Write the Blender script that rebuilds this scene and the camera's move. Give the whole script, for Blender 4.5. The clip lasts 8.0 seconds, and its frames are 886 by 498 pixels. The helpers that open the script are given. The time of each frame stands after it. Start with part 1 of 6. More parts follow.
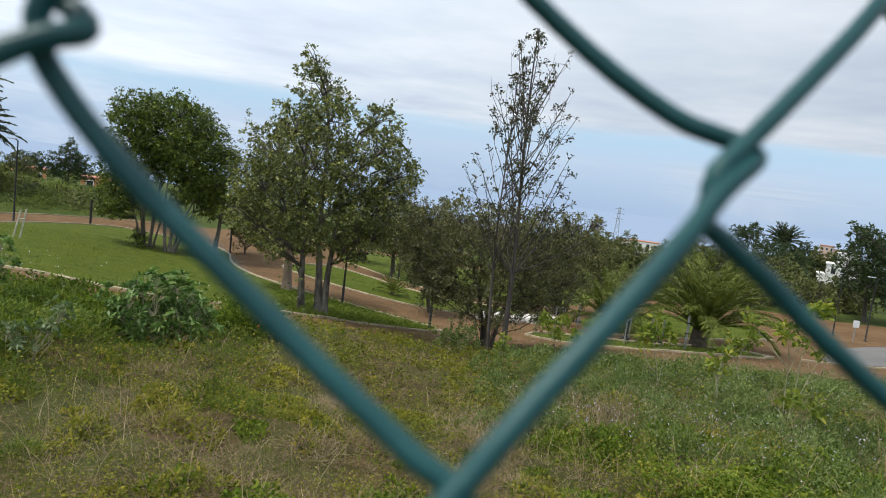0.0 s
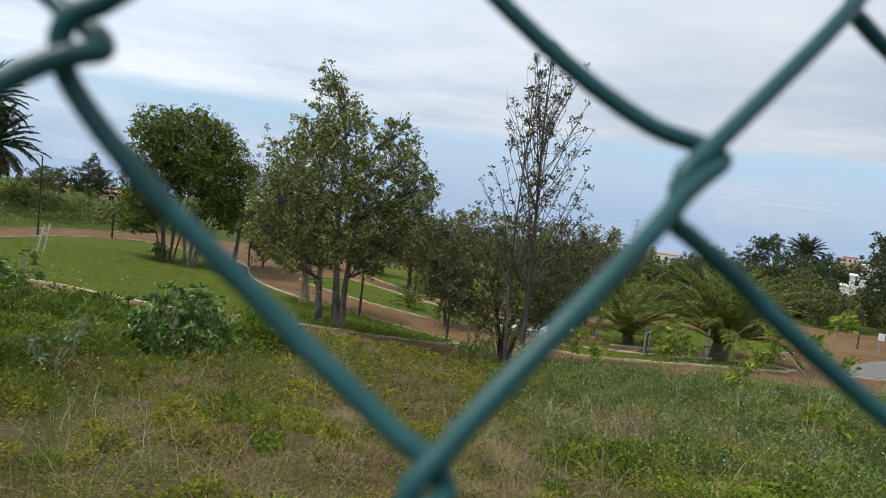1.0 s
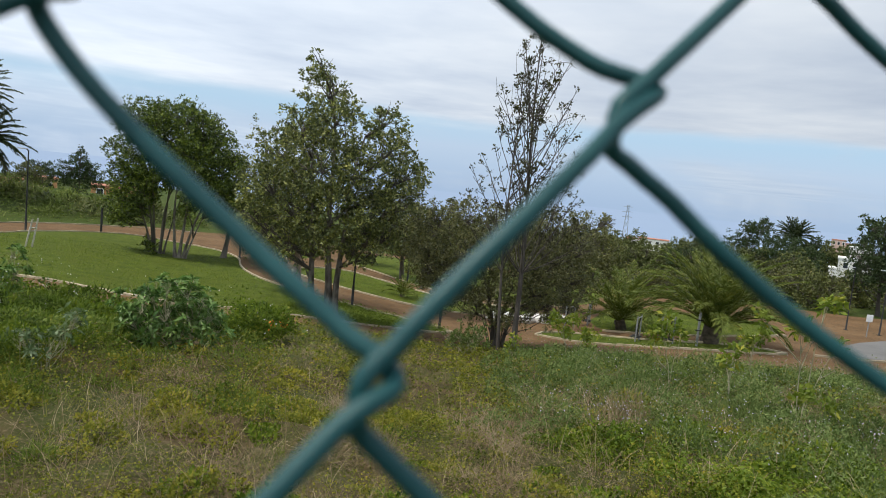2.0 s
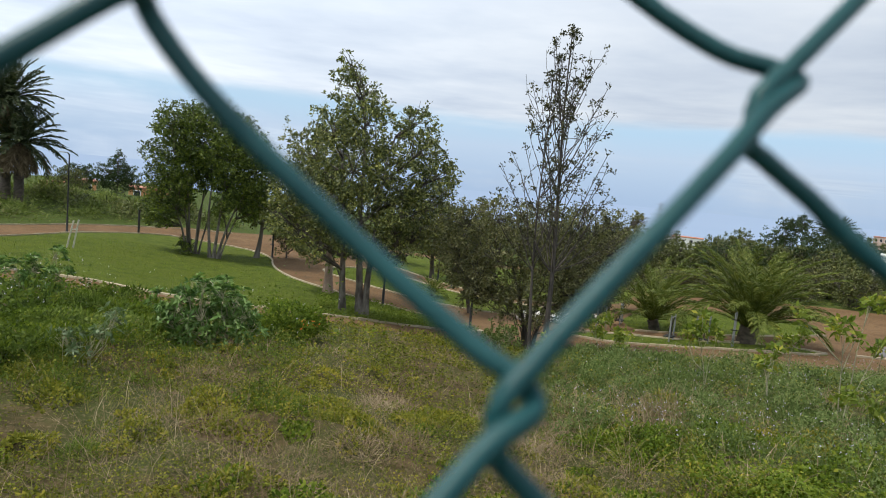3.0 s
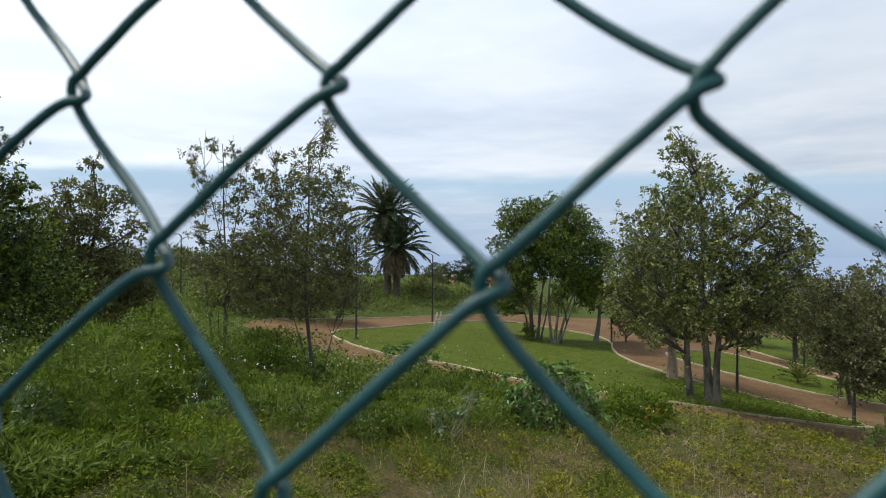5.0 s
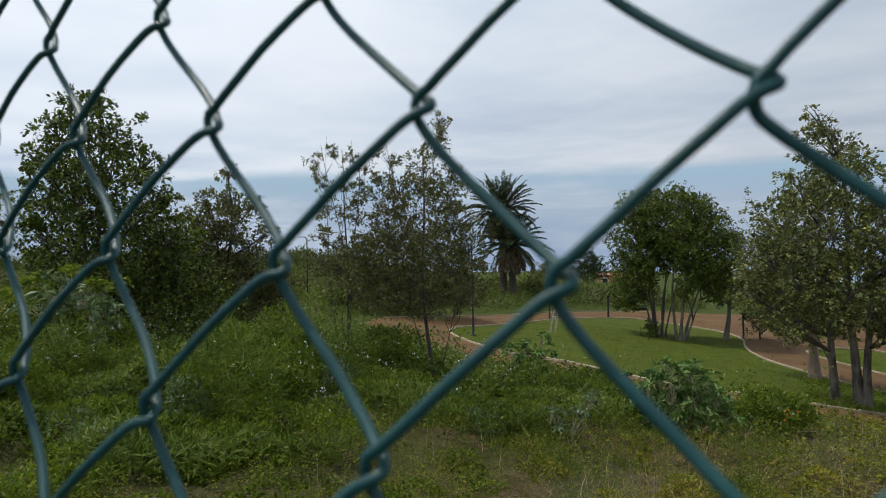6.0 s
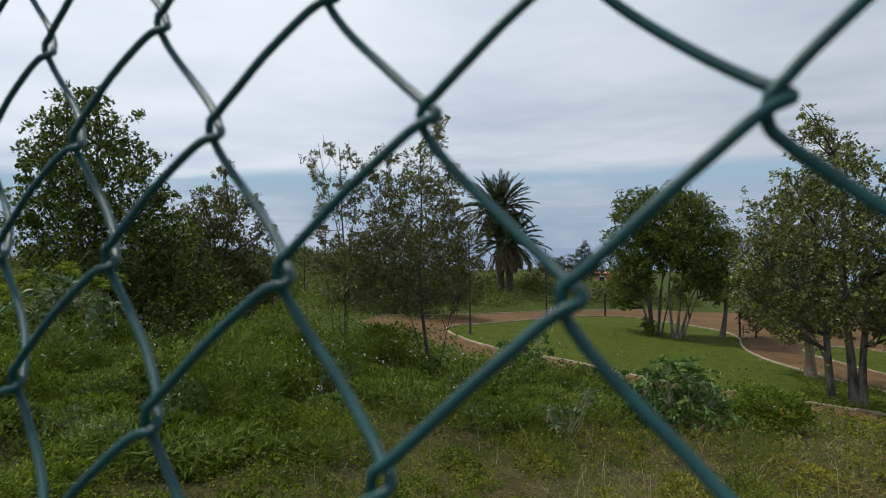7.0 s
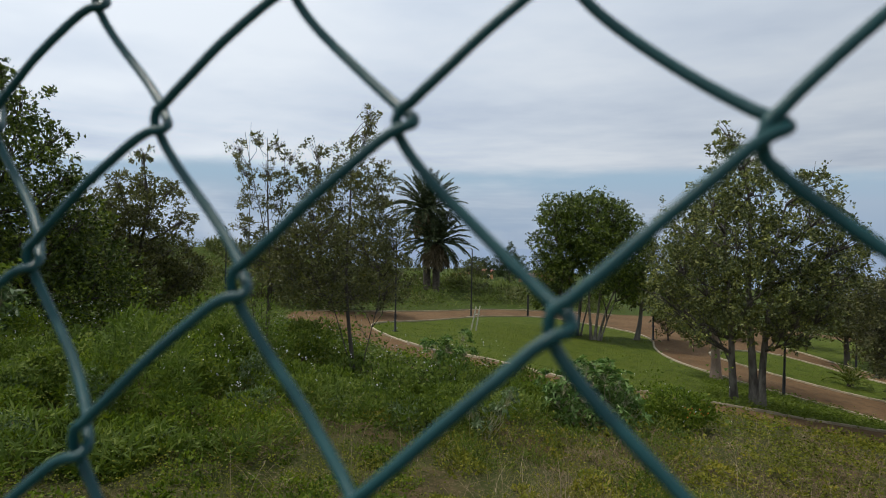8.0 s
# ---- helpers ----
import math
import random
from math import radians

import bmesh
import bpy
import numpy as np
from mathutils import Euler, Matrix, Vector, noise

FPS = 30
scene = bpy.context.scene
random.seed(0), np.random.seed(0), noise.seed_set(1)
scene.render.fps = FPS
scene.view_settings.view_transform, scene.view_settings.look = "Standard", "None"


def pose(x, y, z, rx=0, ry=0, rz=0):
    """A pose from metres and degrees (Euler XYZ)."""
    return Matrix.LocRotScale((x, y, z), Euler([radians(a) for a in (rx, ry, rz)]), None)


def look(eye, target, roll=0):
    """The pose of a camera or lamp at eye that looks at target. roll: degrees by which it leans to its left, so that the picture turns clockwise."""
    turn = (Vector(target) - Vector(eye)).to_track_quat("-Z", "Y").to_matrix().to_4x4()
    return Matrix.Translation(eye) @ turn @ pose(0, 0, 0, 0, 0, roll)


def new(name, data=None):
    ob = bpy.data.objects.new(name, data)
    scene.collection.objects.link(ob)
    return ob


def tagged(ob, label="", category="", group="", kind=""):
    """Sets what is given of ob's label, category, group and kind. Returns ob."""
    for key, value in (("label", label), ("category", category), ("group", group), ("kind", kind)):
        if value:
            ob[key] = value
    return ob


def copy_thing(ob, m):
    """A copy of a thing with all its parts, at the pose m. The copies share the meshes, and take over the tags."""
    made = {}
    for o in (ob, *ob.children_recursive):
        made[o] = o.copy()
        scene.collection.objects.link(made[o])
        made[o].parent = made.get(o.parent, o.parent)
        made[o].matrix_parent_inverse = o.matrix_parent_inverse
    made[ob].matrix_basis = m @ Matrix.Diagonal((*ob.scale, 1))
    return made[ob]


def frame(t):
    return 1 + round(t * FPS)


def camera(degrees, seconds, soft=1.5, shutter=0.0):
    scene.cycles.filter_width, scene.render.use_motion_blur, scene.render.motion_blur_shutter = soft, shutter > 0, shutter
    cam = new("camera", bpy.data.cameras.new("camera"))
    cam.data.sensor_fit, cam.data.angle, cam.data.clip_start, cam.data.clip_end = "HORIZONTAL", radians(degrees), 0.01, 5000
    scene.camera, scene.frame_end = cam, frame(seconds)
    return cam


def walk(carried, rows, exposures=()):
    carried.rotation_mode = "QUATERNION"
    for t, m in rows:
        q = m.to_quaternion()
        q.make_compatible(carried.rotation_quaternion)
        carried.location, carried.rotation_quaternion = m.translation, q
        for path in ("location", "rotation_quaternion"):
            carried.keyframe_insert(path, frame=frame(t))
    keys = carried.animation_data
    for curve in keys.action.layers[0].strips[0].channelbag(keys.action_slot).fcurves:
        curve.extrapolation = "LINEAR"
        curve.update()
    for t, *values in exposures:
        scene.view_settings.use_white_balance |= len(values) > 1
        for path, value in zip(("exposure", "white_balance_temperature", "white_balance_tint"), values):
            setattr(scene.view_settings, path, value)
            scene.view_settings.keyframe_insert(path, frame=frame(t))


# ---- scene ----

# ------------------------------------------------------------------ camera
cam = camera(69.1, 8.0, soft=1.0)
cam.data.dof.use_dof = True
cam.data.dof.focus_distance = 18.0
cam.data.dof.aperture_fstop = 19.0
PATH = [
    (0.0, pose(-0.0003, -0.0016, 1.5993, 84.33, -7.02, 0.57)),
    (0.5, pose(-0.0001, -0.0029, 1.5987, 84.33, -6.79, 2.60)),
    (1.0, pose(0.0036, -0.0073, 1.5985, 85.30, -6.71, 2.05)),
    (1.5, pose(0.0129, -0.0151, 1.5940, 84.87, -6.18, 0.41)),
    (3.0, pose(-0.0016, -0.0080, 1.5911, 84.06, -5.40, 3.88)),
    (3.5, pose(-0.0005, -0.0073, 1.5935, 84.92, -6.27, 3.41)),
    (4.0, pose(-0.0032, -0.0054, 1.5968, 85.16, -4.45, 8.03)),
    (4.2, pose(-0.0004, -0.0081, 1.5987, 85.34, -3.61, 13.42)),
    (4.5, pose(0.0066, -0.0167, 1.6057, 86.56, -1.93, 20.61)),
    (4.7, pose(0.0109, -0.0266, 1.6116, 88.78, -1.11, 26.31)),
    (5.0, pose(0.0131, -0.0339, 1.6155, 89.95, -0.40, 32.93)),
    (5.2, pose(0.0158, -0.0378, 1.6153, 90.00, -0.37, 35.73)),
    (6.3, pose(0.0276, -0.0406, 1.6171, 89.76, 1.36, 43.90)),
    (6.5, pose(0.0274, -0.0406, 1.6175, 89.87, 1.42, 43.79)),
    (7.0, pose(0.0240, -0.0407, 1.6194, 89.58, 0.94, 42.89)),
    (7.5, pose(0.0205, -0.0424, 1.6212, 89.74, -0.23, 41.20)),
    (8.0, pose(0.0113, -0.0410, 1.6230, 89.37, -1.11, 36.45)),
]
EXPOSURES = [(0.0, 0.02), (1.5, -0.07), (3.0, 0.02), (4.0, -0.03), (5.0, -0.13), (6.3, -0.57), (8.0, -0.54)]
walk(cam, PATH, EXPOSURES)

# ------------------------------------------------------------------ world and sun
SUN_AZ, SUN_EL = 105.0, 62.0   # degrees to the left of straight ahead; above the horizon


def nodes_of(tree):
    tree.nodes.clear()
    return tree.nodes, tree.links


def link_math(nt, op, a, b=None, clamp=False):
    n = nt.nodes.new("ShaderNodeMath")
    n.operation, n.use_clamp = op, clamp
    for i, v in enumerate((a, b)):
        if v is None:
            continue
        if isinstance(v, (int, float)):
            n.inputs[i].default_value = v
        else:
            nt.links.new(v, n.inputs[i])
    return n.outputs[0]


def ramp(nt, fac, stops):
    n = nt.nodes.new("ShaderNodeValToRGB")
    el = n.color_ramp.elements
    while len(el) < len(stops):
        el.new(0.5)
    for e, (p, c) in zip(el, stops):
        e.position = p
        e.color = (*c, 1) if len(c) == 3 else c
    nt.links.new(fac, n.inputs[0])
    return n.outputs[0]


def mix(nt, fac, a, b, mode="MIX"):
    n = nt.nodes.new("ShaderNodeMix")
    n.data_type, n.blend_type = "RGBA", mode
    for sock, v in ((n.inputs[0], fac), (n.inputs[6], a), (n.inputs[7], b)):
        if isinstance(v, (int, float)):
            sock.default_value = v
        elif isinstance(v, tuple):
            sock.default_value = (*v, 1)
        else:
            nt.links.new(v, sock)
    return n.outputs[2]


def noise_tex(nt, vec, scale, detail=4, rough=0.55, out=0):
    n = nt.nodes.new("ShaderNodeTexNoise")
    n.inputs["Scale"].default_value = scale
    n.inputs["Detail"].default_value = detail
    n.inputs["Roughness"].default_value = rough
    if vec is not None:
        nt.links.new(vec, n.inputs["Vector"])
    return n.outputs[out]


def map_range(nt, v, a, b, c=0.0, d=1.0):
    n = nt.nodes.new("ShaderNodeMapRange")
    n.interpolation_type = "SMOOTHSTEP"
    nt.links.new(v, n.inputs[0])
    for i, x in enumerate((a, b, c, d)):
        n.inputs[1 + i].default_value = x
    return n.outputs[0]


world = bpy.data.worlds.new("sky")
scene.world = world
world.use_nodes = True
wt = world.node_tree
nodes_of(wt)
tc = wt.nodes.new("ShaderNodeTexCoord")
sep = wt.nodes.new("ShaderNodeSeparateXYZ")
wt.links.new(tc.outputs["Generated"], sep.inputs[0])
height = sep.outputs[2]
sky = wt.nodes.new("ShaderNodeTexSky")
sky.sky_type, sky.sun_disc = "NISHITA", False
sky.sun_elevation, sky.sun_rotation = radians(SUN_EL), radians(-SUN_AZ)
sky.air_density, sky.dust_density, sky.ozone_density = 1.2, 1.5, 2.0
# clear blue band near the horizon, slightly hazy
clear = mix(wt, 1.0, sky.outputs[0], (0.092, 0.094, 0.097), "MULTIPLY")
band = ramp(wt, map_range(wt, height, -0.05, 0.16), [(0.0, (0.44, 0.60, 0.85)), (0.30, (0.49, 0.655, 0.89)), (0.55, (0.56, 0.71, 0.92)), (0.78, (0.52, 0.735, 0.95)), (1.0, (0.60, 0.78, 0.96))])
clear = mix(wt, 0.85, clear, band)
# cloud deck: coordinates on a flat layer overhead
up = link_math(wt, "MAXIMUM", height, 0.03)
cx = link_math(wt, "DIVIDE", sep.outputs[0], up)
cy = link_math(wt, "DIVIDE", sep.outputs[1], up)
comb = wt.nodes.new("ShaderNodeCombineXYZ")
wt.links.new(cx, comb.inputs[0])
wt.links.new(cy, comb.inputs[1])
big = noise_tex(wt, comb.outputs[0], 0.35, 6, 0.55)
fine = noise_tex(wt, comb.outputs[0], 1.0, 4, 0.5)
streak = wt.nodes.new("ShaderNodeMapping")
streak.inputs["Scale"].default_value = (2.6, 2.6, 11.0)
wt.links.new(tc.outputs["Generated"], streak.inputs[0])
veil = noise_tex(wt, streak.outputs[0], 1.2, 5, 0.55)
shade = link_math(wt, "ADD", link_math(wt, "MULTIPLY", big, 0.8), link_math(wt, "MULTIPLY", fine, 0.2))
deck = ramp(wt, shade, [(0.33, (0.585, 0.665, 0.80)), (0.47, (0.735, 0.805, 0.91)), (0.60, (0.88, 0.93, 1.0))])
edge = link_math(wt, "ADD", height, link_math(wt, "MULTIPLY", link_math(wt, "SUBTRACT", veil, 0.5), 0.055))
cover = map_range(wt, edge, 0.096, 0.118)
wisps = link_math(wt, "MULTIPLY", map_range(wt, veil, 0.46, 0.66), 0.42)
cover = link_math(wt, "MAXIMUM", cover, wisps)
# the deck is brighter towards the hidden sun
toward = wt.nodes.new("ShaderNodeVectorMath")
toward.operation = "DOT_PRODUCT"
toward.inputs[1].default_value = (-math.sin(radians(SUN_AZ)) * math.cos(radians(SUN_EL)), math.cos(radians(SUN_AZ)) * math.cos(radians(SUN_EL)), math.sin(radians(SUN_EL)))
wt.links.new(tc.outputs["Generated"], toward.inputs[0])
deck = mix(wt, 1.0, deck, (0.97, 0.995, 1.012), "MULTIPLY")
deck = mix(wt, 1.0, deck, map_range(wt, toward.outputs["Value"], -0.35, 0.9, 0.80, 1.5), "MULTIPLY")
skycol = mix(wt, cover, clear, deck)
# the deck overhead, out of view, is dimmed to deepen the shade below
glow = map_range(wt, height, 0.35, 0.9, 1.0, 0.6)
skycol = mix(wt, 1.0, skycol, glow, "MULTIPLY")
bg = wt.nodes.new("ShaderNodeBackground")
bg.inputs[1].default_value = 1.0
wo = wt.nodes.new("ShaderNodeOutputWorld")
wt.links.new(skycol, bg.inputs[0])
wt.links.new(bg.outputs[0], wo.inputs[0])

sun = new("sun", bpy.data.lights.new("sun", "SUN"))
sun.data.energy, sun.data.angle, sun.data.color = 3.4, radians(4), (1.0, 0.95, 0.86)
sa, se = radians(SUN_AZ), radians(SUN_EL)
sun.matrix_world = look((-30 * math.sin(sa) * math.cos(se), 30 * math.cos(sa) * math.cos(se), 30 * math.sin(se)), (0, 0, 0))


# ------------------------------------------------------------------ materials
def material(name, rough=0.8):
    m = bpy.data.materials.new(name)
    m.use_nodes = True
    nt = m.node_tree
    bsdf = nt.nodes["Principled BSDF"]
    bsdf.inputs["Roughness"].default_value = rough
    return m, nt, bsdf


def coords(nt):
    return nt.nodes.new("ShaderNodeTexCoord").outputs["Object"]


def bump(nt, bsdf, h, strength=0.4, distance=0.02):
    b = nt.nodes.new("ShaderNodeBump")
    b.inputs["Strength"].default_value = strength
    b.inputs["Distance"].default_value = distance
    nt.links.new(h, b.inputs["Height"])
    nt.links.new(b.outputs[0], bsdf.inputs["Normal"])


def leaf_material(name, stops, rough=0.5, glow_through=0.25, scale=1.2, gloss=0.10):
    """Leaf colour that varies from leaf to leaf and from limb to limb."""
    m, nt, bsdf = material(name, rough)
    geo = nt.nodes.new("ShaderNodeNewGeometry")
    co = coords(nt)
    patch, tuft = noise_tex(nt, co, scale, 2), noise_tex(nt, co, max(scale * 4, 3.5), 2)
    broad = link_math(nt, "ADD", link_math(nt, "MULTIPLY", map_range(nt, patch, 0.3, 0.7), 0.20), link_math(nt, "MULTIPLY", map_range(nt, tuft, 0.34, 0.66), 0.26))
    fac = link_math(nt, "ADD", link_math(nt, "MULTIPLY", geo.outputs["Random Per Island"], 0.54), broad)
    col = ramp(nt, fac, stops)
    nt.links.new(col, bsdf.inputs["Base Color"])
    bsdf.inputs["Specular IOR Level"].default_value = gloss
    tr = nt.nodes.new("ShaderNodeBsdfTranslucent")
    nt.links.new(mix(nt, 1.0, col, (1.2, 1.35, 0.6), "MULTIPLY"), tr.inputs[0])
    ms = nt.nodes.new("ShaderNodeMixShader")
    ms.inputs[0].default_value = glow_through
    out = nt.nodes["Material Output"]
    nt.links.new(bsdf.outputs[0], ms.inputs[1])
    nt.links.new(tr.outputs[0], ms.inputs[2])
    nt.links.new(ms.outputs[0], out.inputs[0])
    return m


def mottled(name, a, b, scale, rough=0.85, fine=None, relief=0.4, dist=0.02, stretch=None):
    """Two colours in soft patches with a fine grain on top."""
    m, nt, bsdf = material(name, rough)
    co = coords(nt)
    if stretch:
        mp = nt.nodes.new("ShaderNodeMapping")
        mp.inputs["Scale"].default_value = stretch
        nt.links.new(co, mp.inputs[0])
        co = mp.outputs[0]
    n1 = noise_tex(nt, co, scale, 5)
    n2 = noise_tex(nt, co, fine or scale * 9, 4)
    col = mix(nt, map_range(nt, n1, 0.3, 0.7), a, b)
    col = mix(nt, 0.55, col, mix(nt, n2, (0.55, 0.55, 0.55), (1.45, 1.45, 1.45)), "MULTIPLY")
    oi = nt.nodes.new("ShaderNodeObjectInfo")
    col = mix(nt, 1.0, col, map_range(nt, oi.outputs["Random"], 0, 1, 0.86, 1.1), "MULTIPLY")
    nt.links.new(col, bsdf.inputs["Base Color"])
    bump(nt, bsdf, n2, relief, dist)
    return m


LEAF_LAUREL = leaf_material("laurel_leaf", [(0.1, (0.041, 0.056, 0.020)), (0.5, (0.111, 0.131, 0.040)), (0.85, (0.319, 0.325, 0.086)), (1.0, (0.526, 0.503, 0.141))], glow_through=0.15, gloss=0.38)
LEAF_BRIGHT = leaf_material("bright_leaf", [(0.1, (0.025, 0.043, 0.008)), (0.5, (0.068, 0.101, 0.017)), (0.88, (0.228, 0.282, 0.032)), (1.0, (0.360, 0.396, 0.054))], glow_through=0.11, gloss=0.3)
LEAF_DULL = leaf_material("dull_leaf", [(0.1, (0.040, 0.044, 0.017)), (0.5, (0.101, 0.106, 0.035)), (0.9, (0.204, 0.193, 0.061)), (1.0, (0.297, 0.231, 0.083))], gloss=0.4)
LEAF_DUSKY = leaf_material("dusky_leaf", [(0.1, (0.022, 0.025, 0.011)), (0.5, (0.054, 0.056, 0.022)), (0.9, (0.108, 0.100, 0.037)), (1.0, (0.176, 0.136, 0.048))], glow_through=0.12, gloss=0.25)
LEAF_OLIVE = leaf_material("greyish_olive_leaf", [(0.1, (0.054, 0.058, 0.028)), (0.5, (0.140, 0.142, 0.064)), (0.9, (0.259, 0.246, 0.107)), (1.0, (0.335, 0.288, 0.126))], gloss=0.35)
LEAF_FAR = leaf_material("far_leaf", [(0.1, (0.052, 0.066, 0.026)), (0.6, (0.128, 0.142, 0.052)), (1.0, (0.25, 0.24, 0.09))], scale=0.3, glow_through=0.15)
LEAF_FAR_DARK = leaf_material("far_dark_leaf", [(0.1, (0.028, 0.044, 0.022)), (0.6, (0.056, 0.080, 0.036)), (1.0, (0.10, 0.13, 0.055))], scale=0.3)
LEAF_BLUEGREEN = leaf_material("bluegreen_leaf", [(0.1, (0.038, 0.086, 0.021)), (0.5, (0.114, 0.202, 0.052)), (1.0, (0.344, 0.465, 0.171))], 0.45, 0.2, gloss=0.2)
LEAF_LIME = leaf_material("lime_leaf", [(0.1, (0.085, 0.135, 0.020)), (0.6, (0.175, 0.23, 0.034)), (0.88, (0.31, 0.31, 0.045)), (1.0, (0.46, 0.28, 0.03))], 0.5, 0.35)
LEAF_PALM = leaf_material("palm_leaf", [(0.1, (0.060, 0.087, 0.018)), (0.6, (0.136, 0.167, 0.037)), (1.0, (0.310, 0.305, 0.086))], 0.4, 0.2)
LEAF_PALM_DARK = leaf_material("dark_palm_leaf", [(0.1, (0.029, 0.043, 0.023)), (0.6, (0.061, 0.080, 0.038)), (1.0, (0.145, 0.152, 0.072))], 0.4, 0.1)
LEAF_PALM_DRY = leaf_material("dry_palm_leaf", [(0.1, (0.10, 0.075, 0.045)), (1.0, (0.24, 0.19, 0.12))], 0.7, 0.1)
GRASS = leaf_material("wild_grass", [(0.1, (0.066, 0.090, 0.016)), (0.5, (0.125, 0.150, 0.030)), (0.8, (0.22, 0.21, 0.064)), (1.0, (0.40, 0.32, 0.16))], 0.6, 0.3, 0.5)
GRASS_DRY = leaf_material("dry_grass", [(0.1, (0.147, 0.101, 0.064)), (0.6, (0.289, 0.216, 0.142)), (1.0, (0.554, 0.455, 0.320))], 0.8, 0.15, 0.5)
WEED = leaf_material("weed_leaf", [(0.1, (0.036, 0.064, 0.008)), (0.5, (0.100, 0.150, 0.016)), (0.85, (0.19, 0.23, 0.026)), (1.0, (0.30, 0.30, 0.04))], 0.6, 0.3, 0.4)
WEED_OLIVE = leaf_material("olive_weed_leaf", [(0.1, (0.043, 0.050, 0.010)), (0.5, (0.130, 0.147, 0.022)), (0.85, (0.256, 0.256, 0.037)), (1.0, (0.388, 0.338, 0.062))], 0.6, 0.25, 0.6)
WEED_YELLOW = leaf_material("yellow_weed_leaf", [(0.1, (0.10, 0.115, 0.016)), (0.6, (0.215, 0.21, 0.030)), (1.0, (0.40, 0.31, 0.045))], 0.6, 0.3, 0.4)
WEED_GREY = leaf_material("greygreen_weed_leaf", [(0.1, (0.052, 0.084, 0.022)), (0.5, (0.112, 0.158, 0.048)), (1.0, (0.26, 0.30, 0.12))], 0.65, 0.25, 0.4)
WEED_DARK = leaf_material("dark_weed_leaf", [(0.1, (0.036, 0.058, 0.011)), (0.5, (0.094, 0.137, 0.025)), (0.85, (0.197, 0.238, 0.046)), (1.0, (0.290, 0.290, 0.058))], 0.6, 0.3, 0.4)
LEAF_SILVER = leaf_material("silvery_leaf", [(0.1, (0.050, 0.085, 0.034)), (0.5, (0.12, 0.175, 0.080)), (1.0, (0.30, 0.36, 0.22))], 0.45, 0.25, gloss=0.3)
LEAF_SAPLING = leaf_material("sapling_leaf", [(0.1, (0.088, 0.135, 0.022)), (0.6, (0.183, 0.227, 0.037)), (0.86, (0.332, 0.309, 0.049)), (1.0, (0.508, 0.320, 0.033))], 0.5, 0.3)
FENNEL = leaf_material("fennel_thread", [(0.1, (0.050, 0.081, 0.014)), (0.6, (0.121, 0.171, 0.033)), (1.0, (0.264, 0.297, 0.077))], 0.7, 0.3, 0.8)
BRUSH_GREY = leaf_material("bank_brush_leaf", [(0.1, (0.058, 0.080, 0.018)), (0.5, (0.120, 0.155, 0.040)), (1.0, (0.26, 0.28, 0.10))], 0.7, 0.25, 0.35)
LAWN_BLADE = leaf_material("lawn_blade", [(0.1, (0.074, 0.106, 0.016)), (0.55, (0.147, 0.193, 0.032)), (0.9, (0.218, 0.253, 0.052)), (1.0, (0.368, 0.356, 0.138))], 0.6, 0.3, 0.35)
PETAL_WHITE = mottled("white_petal", (0.75, 0.75, 0.72), (0.62, 0.60, 0.66), 3)
PETAL_LILAC = mottled("lilac_petal", (0.48, 0.42, 0.60), (0.62, 0.58, 0.72), 3)
PETAL_ORANGE = mottled("orange_petal", (0.75, 0.16, 0.03), (0.85, 0.28, 0.03), 3)
BARK_GREY = mottled("grey_bark", (0.095, 0.085, 0.072), (0.20, 0.18, 0.155), 3, 0.9, 22, 0.8, 0.03, (1, 1, 0.3))
BARK_PALE = mottled("pale_grey_bark", (0.077, 0.066, 0.055), (0.265, 0.238, 0.204), 7, 0.9, 26, 1.0, 0.05, (1, 1, 0.3))
BARK_PINK = mottled("pinkish_bark", (0.253, 0.172, 0.132), (0.391, 0.287, 0.230), 3, 0.9, 22, 0.8, 0.03, (1, 1, 0.3))
BARK_DARK = mottled("dark_bark", (0.055, 0.046, 0.038), (0.11, 0.095, 0.08), 3, 0.9, 22, 0.8, 0.03, (1, 1, 0.3))
BARK_PALM = mottled("palm_bark", (0.06, 0.05, 0.04), (0.15, 0.12, 0.095), 4, 0.95, 14, 1.0, 0.06, (1, 1, 2.0))
STEM_PALE = mottled("pale_stem", (0.26, 0.25, 0.15), (0.40, 0.37, 0.24), 8)
KERB_STONE = mottled("kerb_stone", (0.33, 0.27, 0.18), (0.47, 0.40, 0.28), 1.5, 0.85, 30, 0.4, 0.01)
LAMP_BLACK = mottled("black_paint", (0.012, 0.013, 0.014), (0.022, 0.022, 0.022), 5, 0.65, 60, 0.1, 0.003)
LAMP_HEAD = mottled("grey_lamp_metal", (0.42, 0.43, 0.44), (0.55, 0.55, 0.55), 5, 0.45, 60, 0.1, 0.003)
GALVANISED = mottled("galvanised_steel", (0.20, 0.21, 0.22), (0.30, 0.31, 0.32), 6, 0.4, 70, 0.1, 0.003)
WHITE_WALL = mottled("white_plaster", (0.78, 0.78, 0.76), (0.70, 0.69, 0.66), 0.4, 0.9, 6, 0.2, 0.02)
ORANGE_WALL = mottled("orange_plaster", (0.62, 0.30, 0.13), (0.70, 0.36, 0.17), 0.4, 0.9, 6, 0.2, 0.02)
PINK_WALL = mottled("pink_plaster", (0.60, 0.40, 0.34), (0.66, 0.47, 0.40), 0.4, 0.9, 6, 0.2, 0.02)
ROOF_TILE = mottled("clay_roof", (0.33, 0.13, 0.08), (0.45, 0.20, 0.12), 0.8, 0.9, 8, 0.5, 0.05)
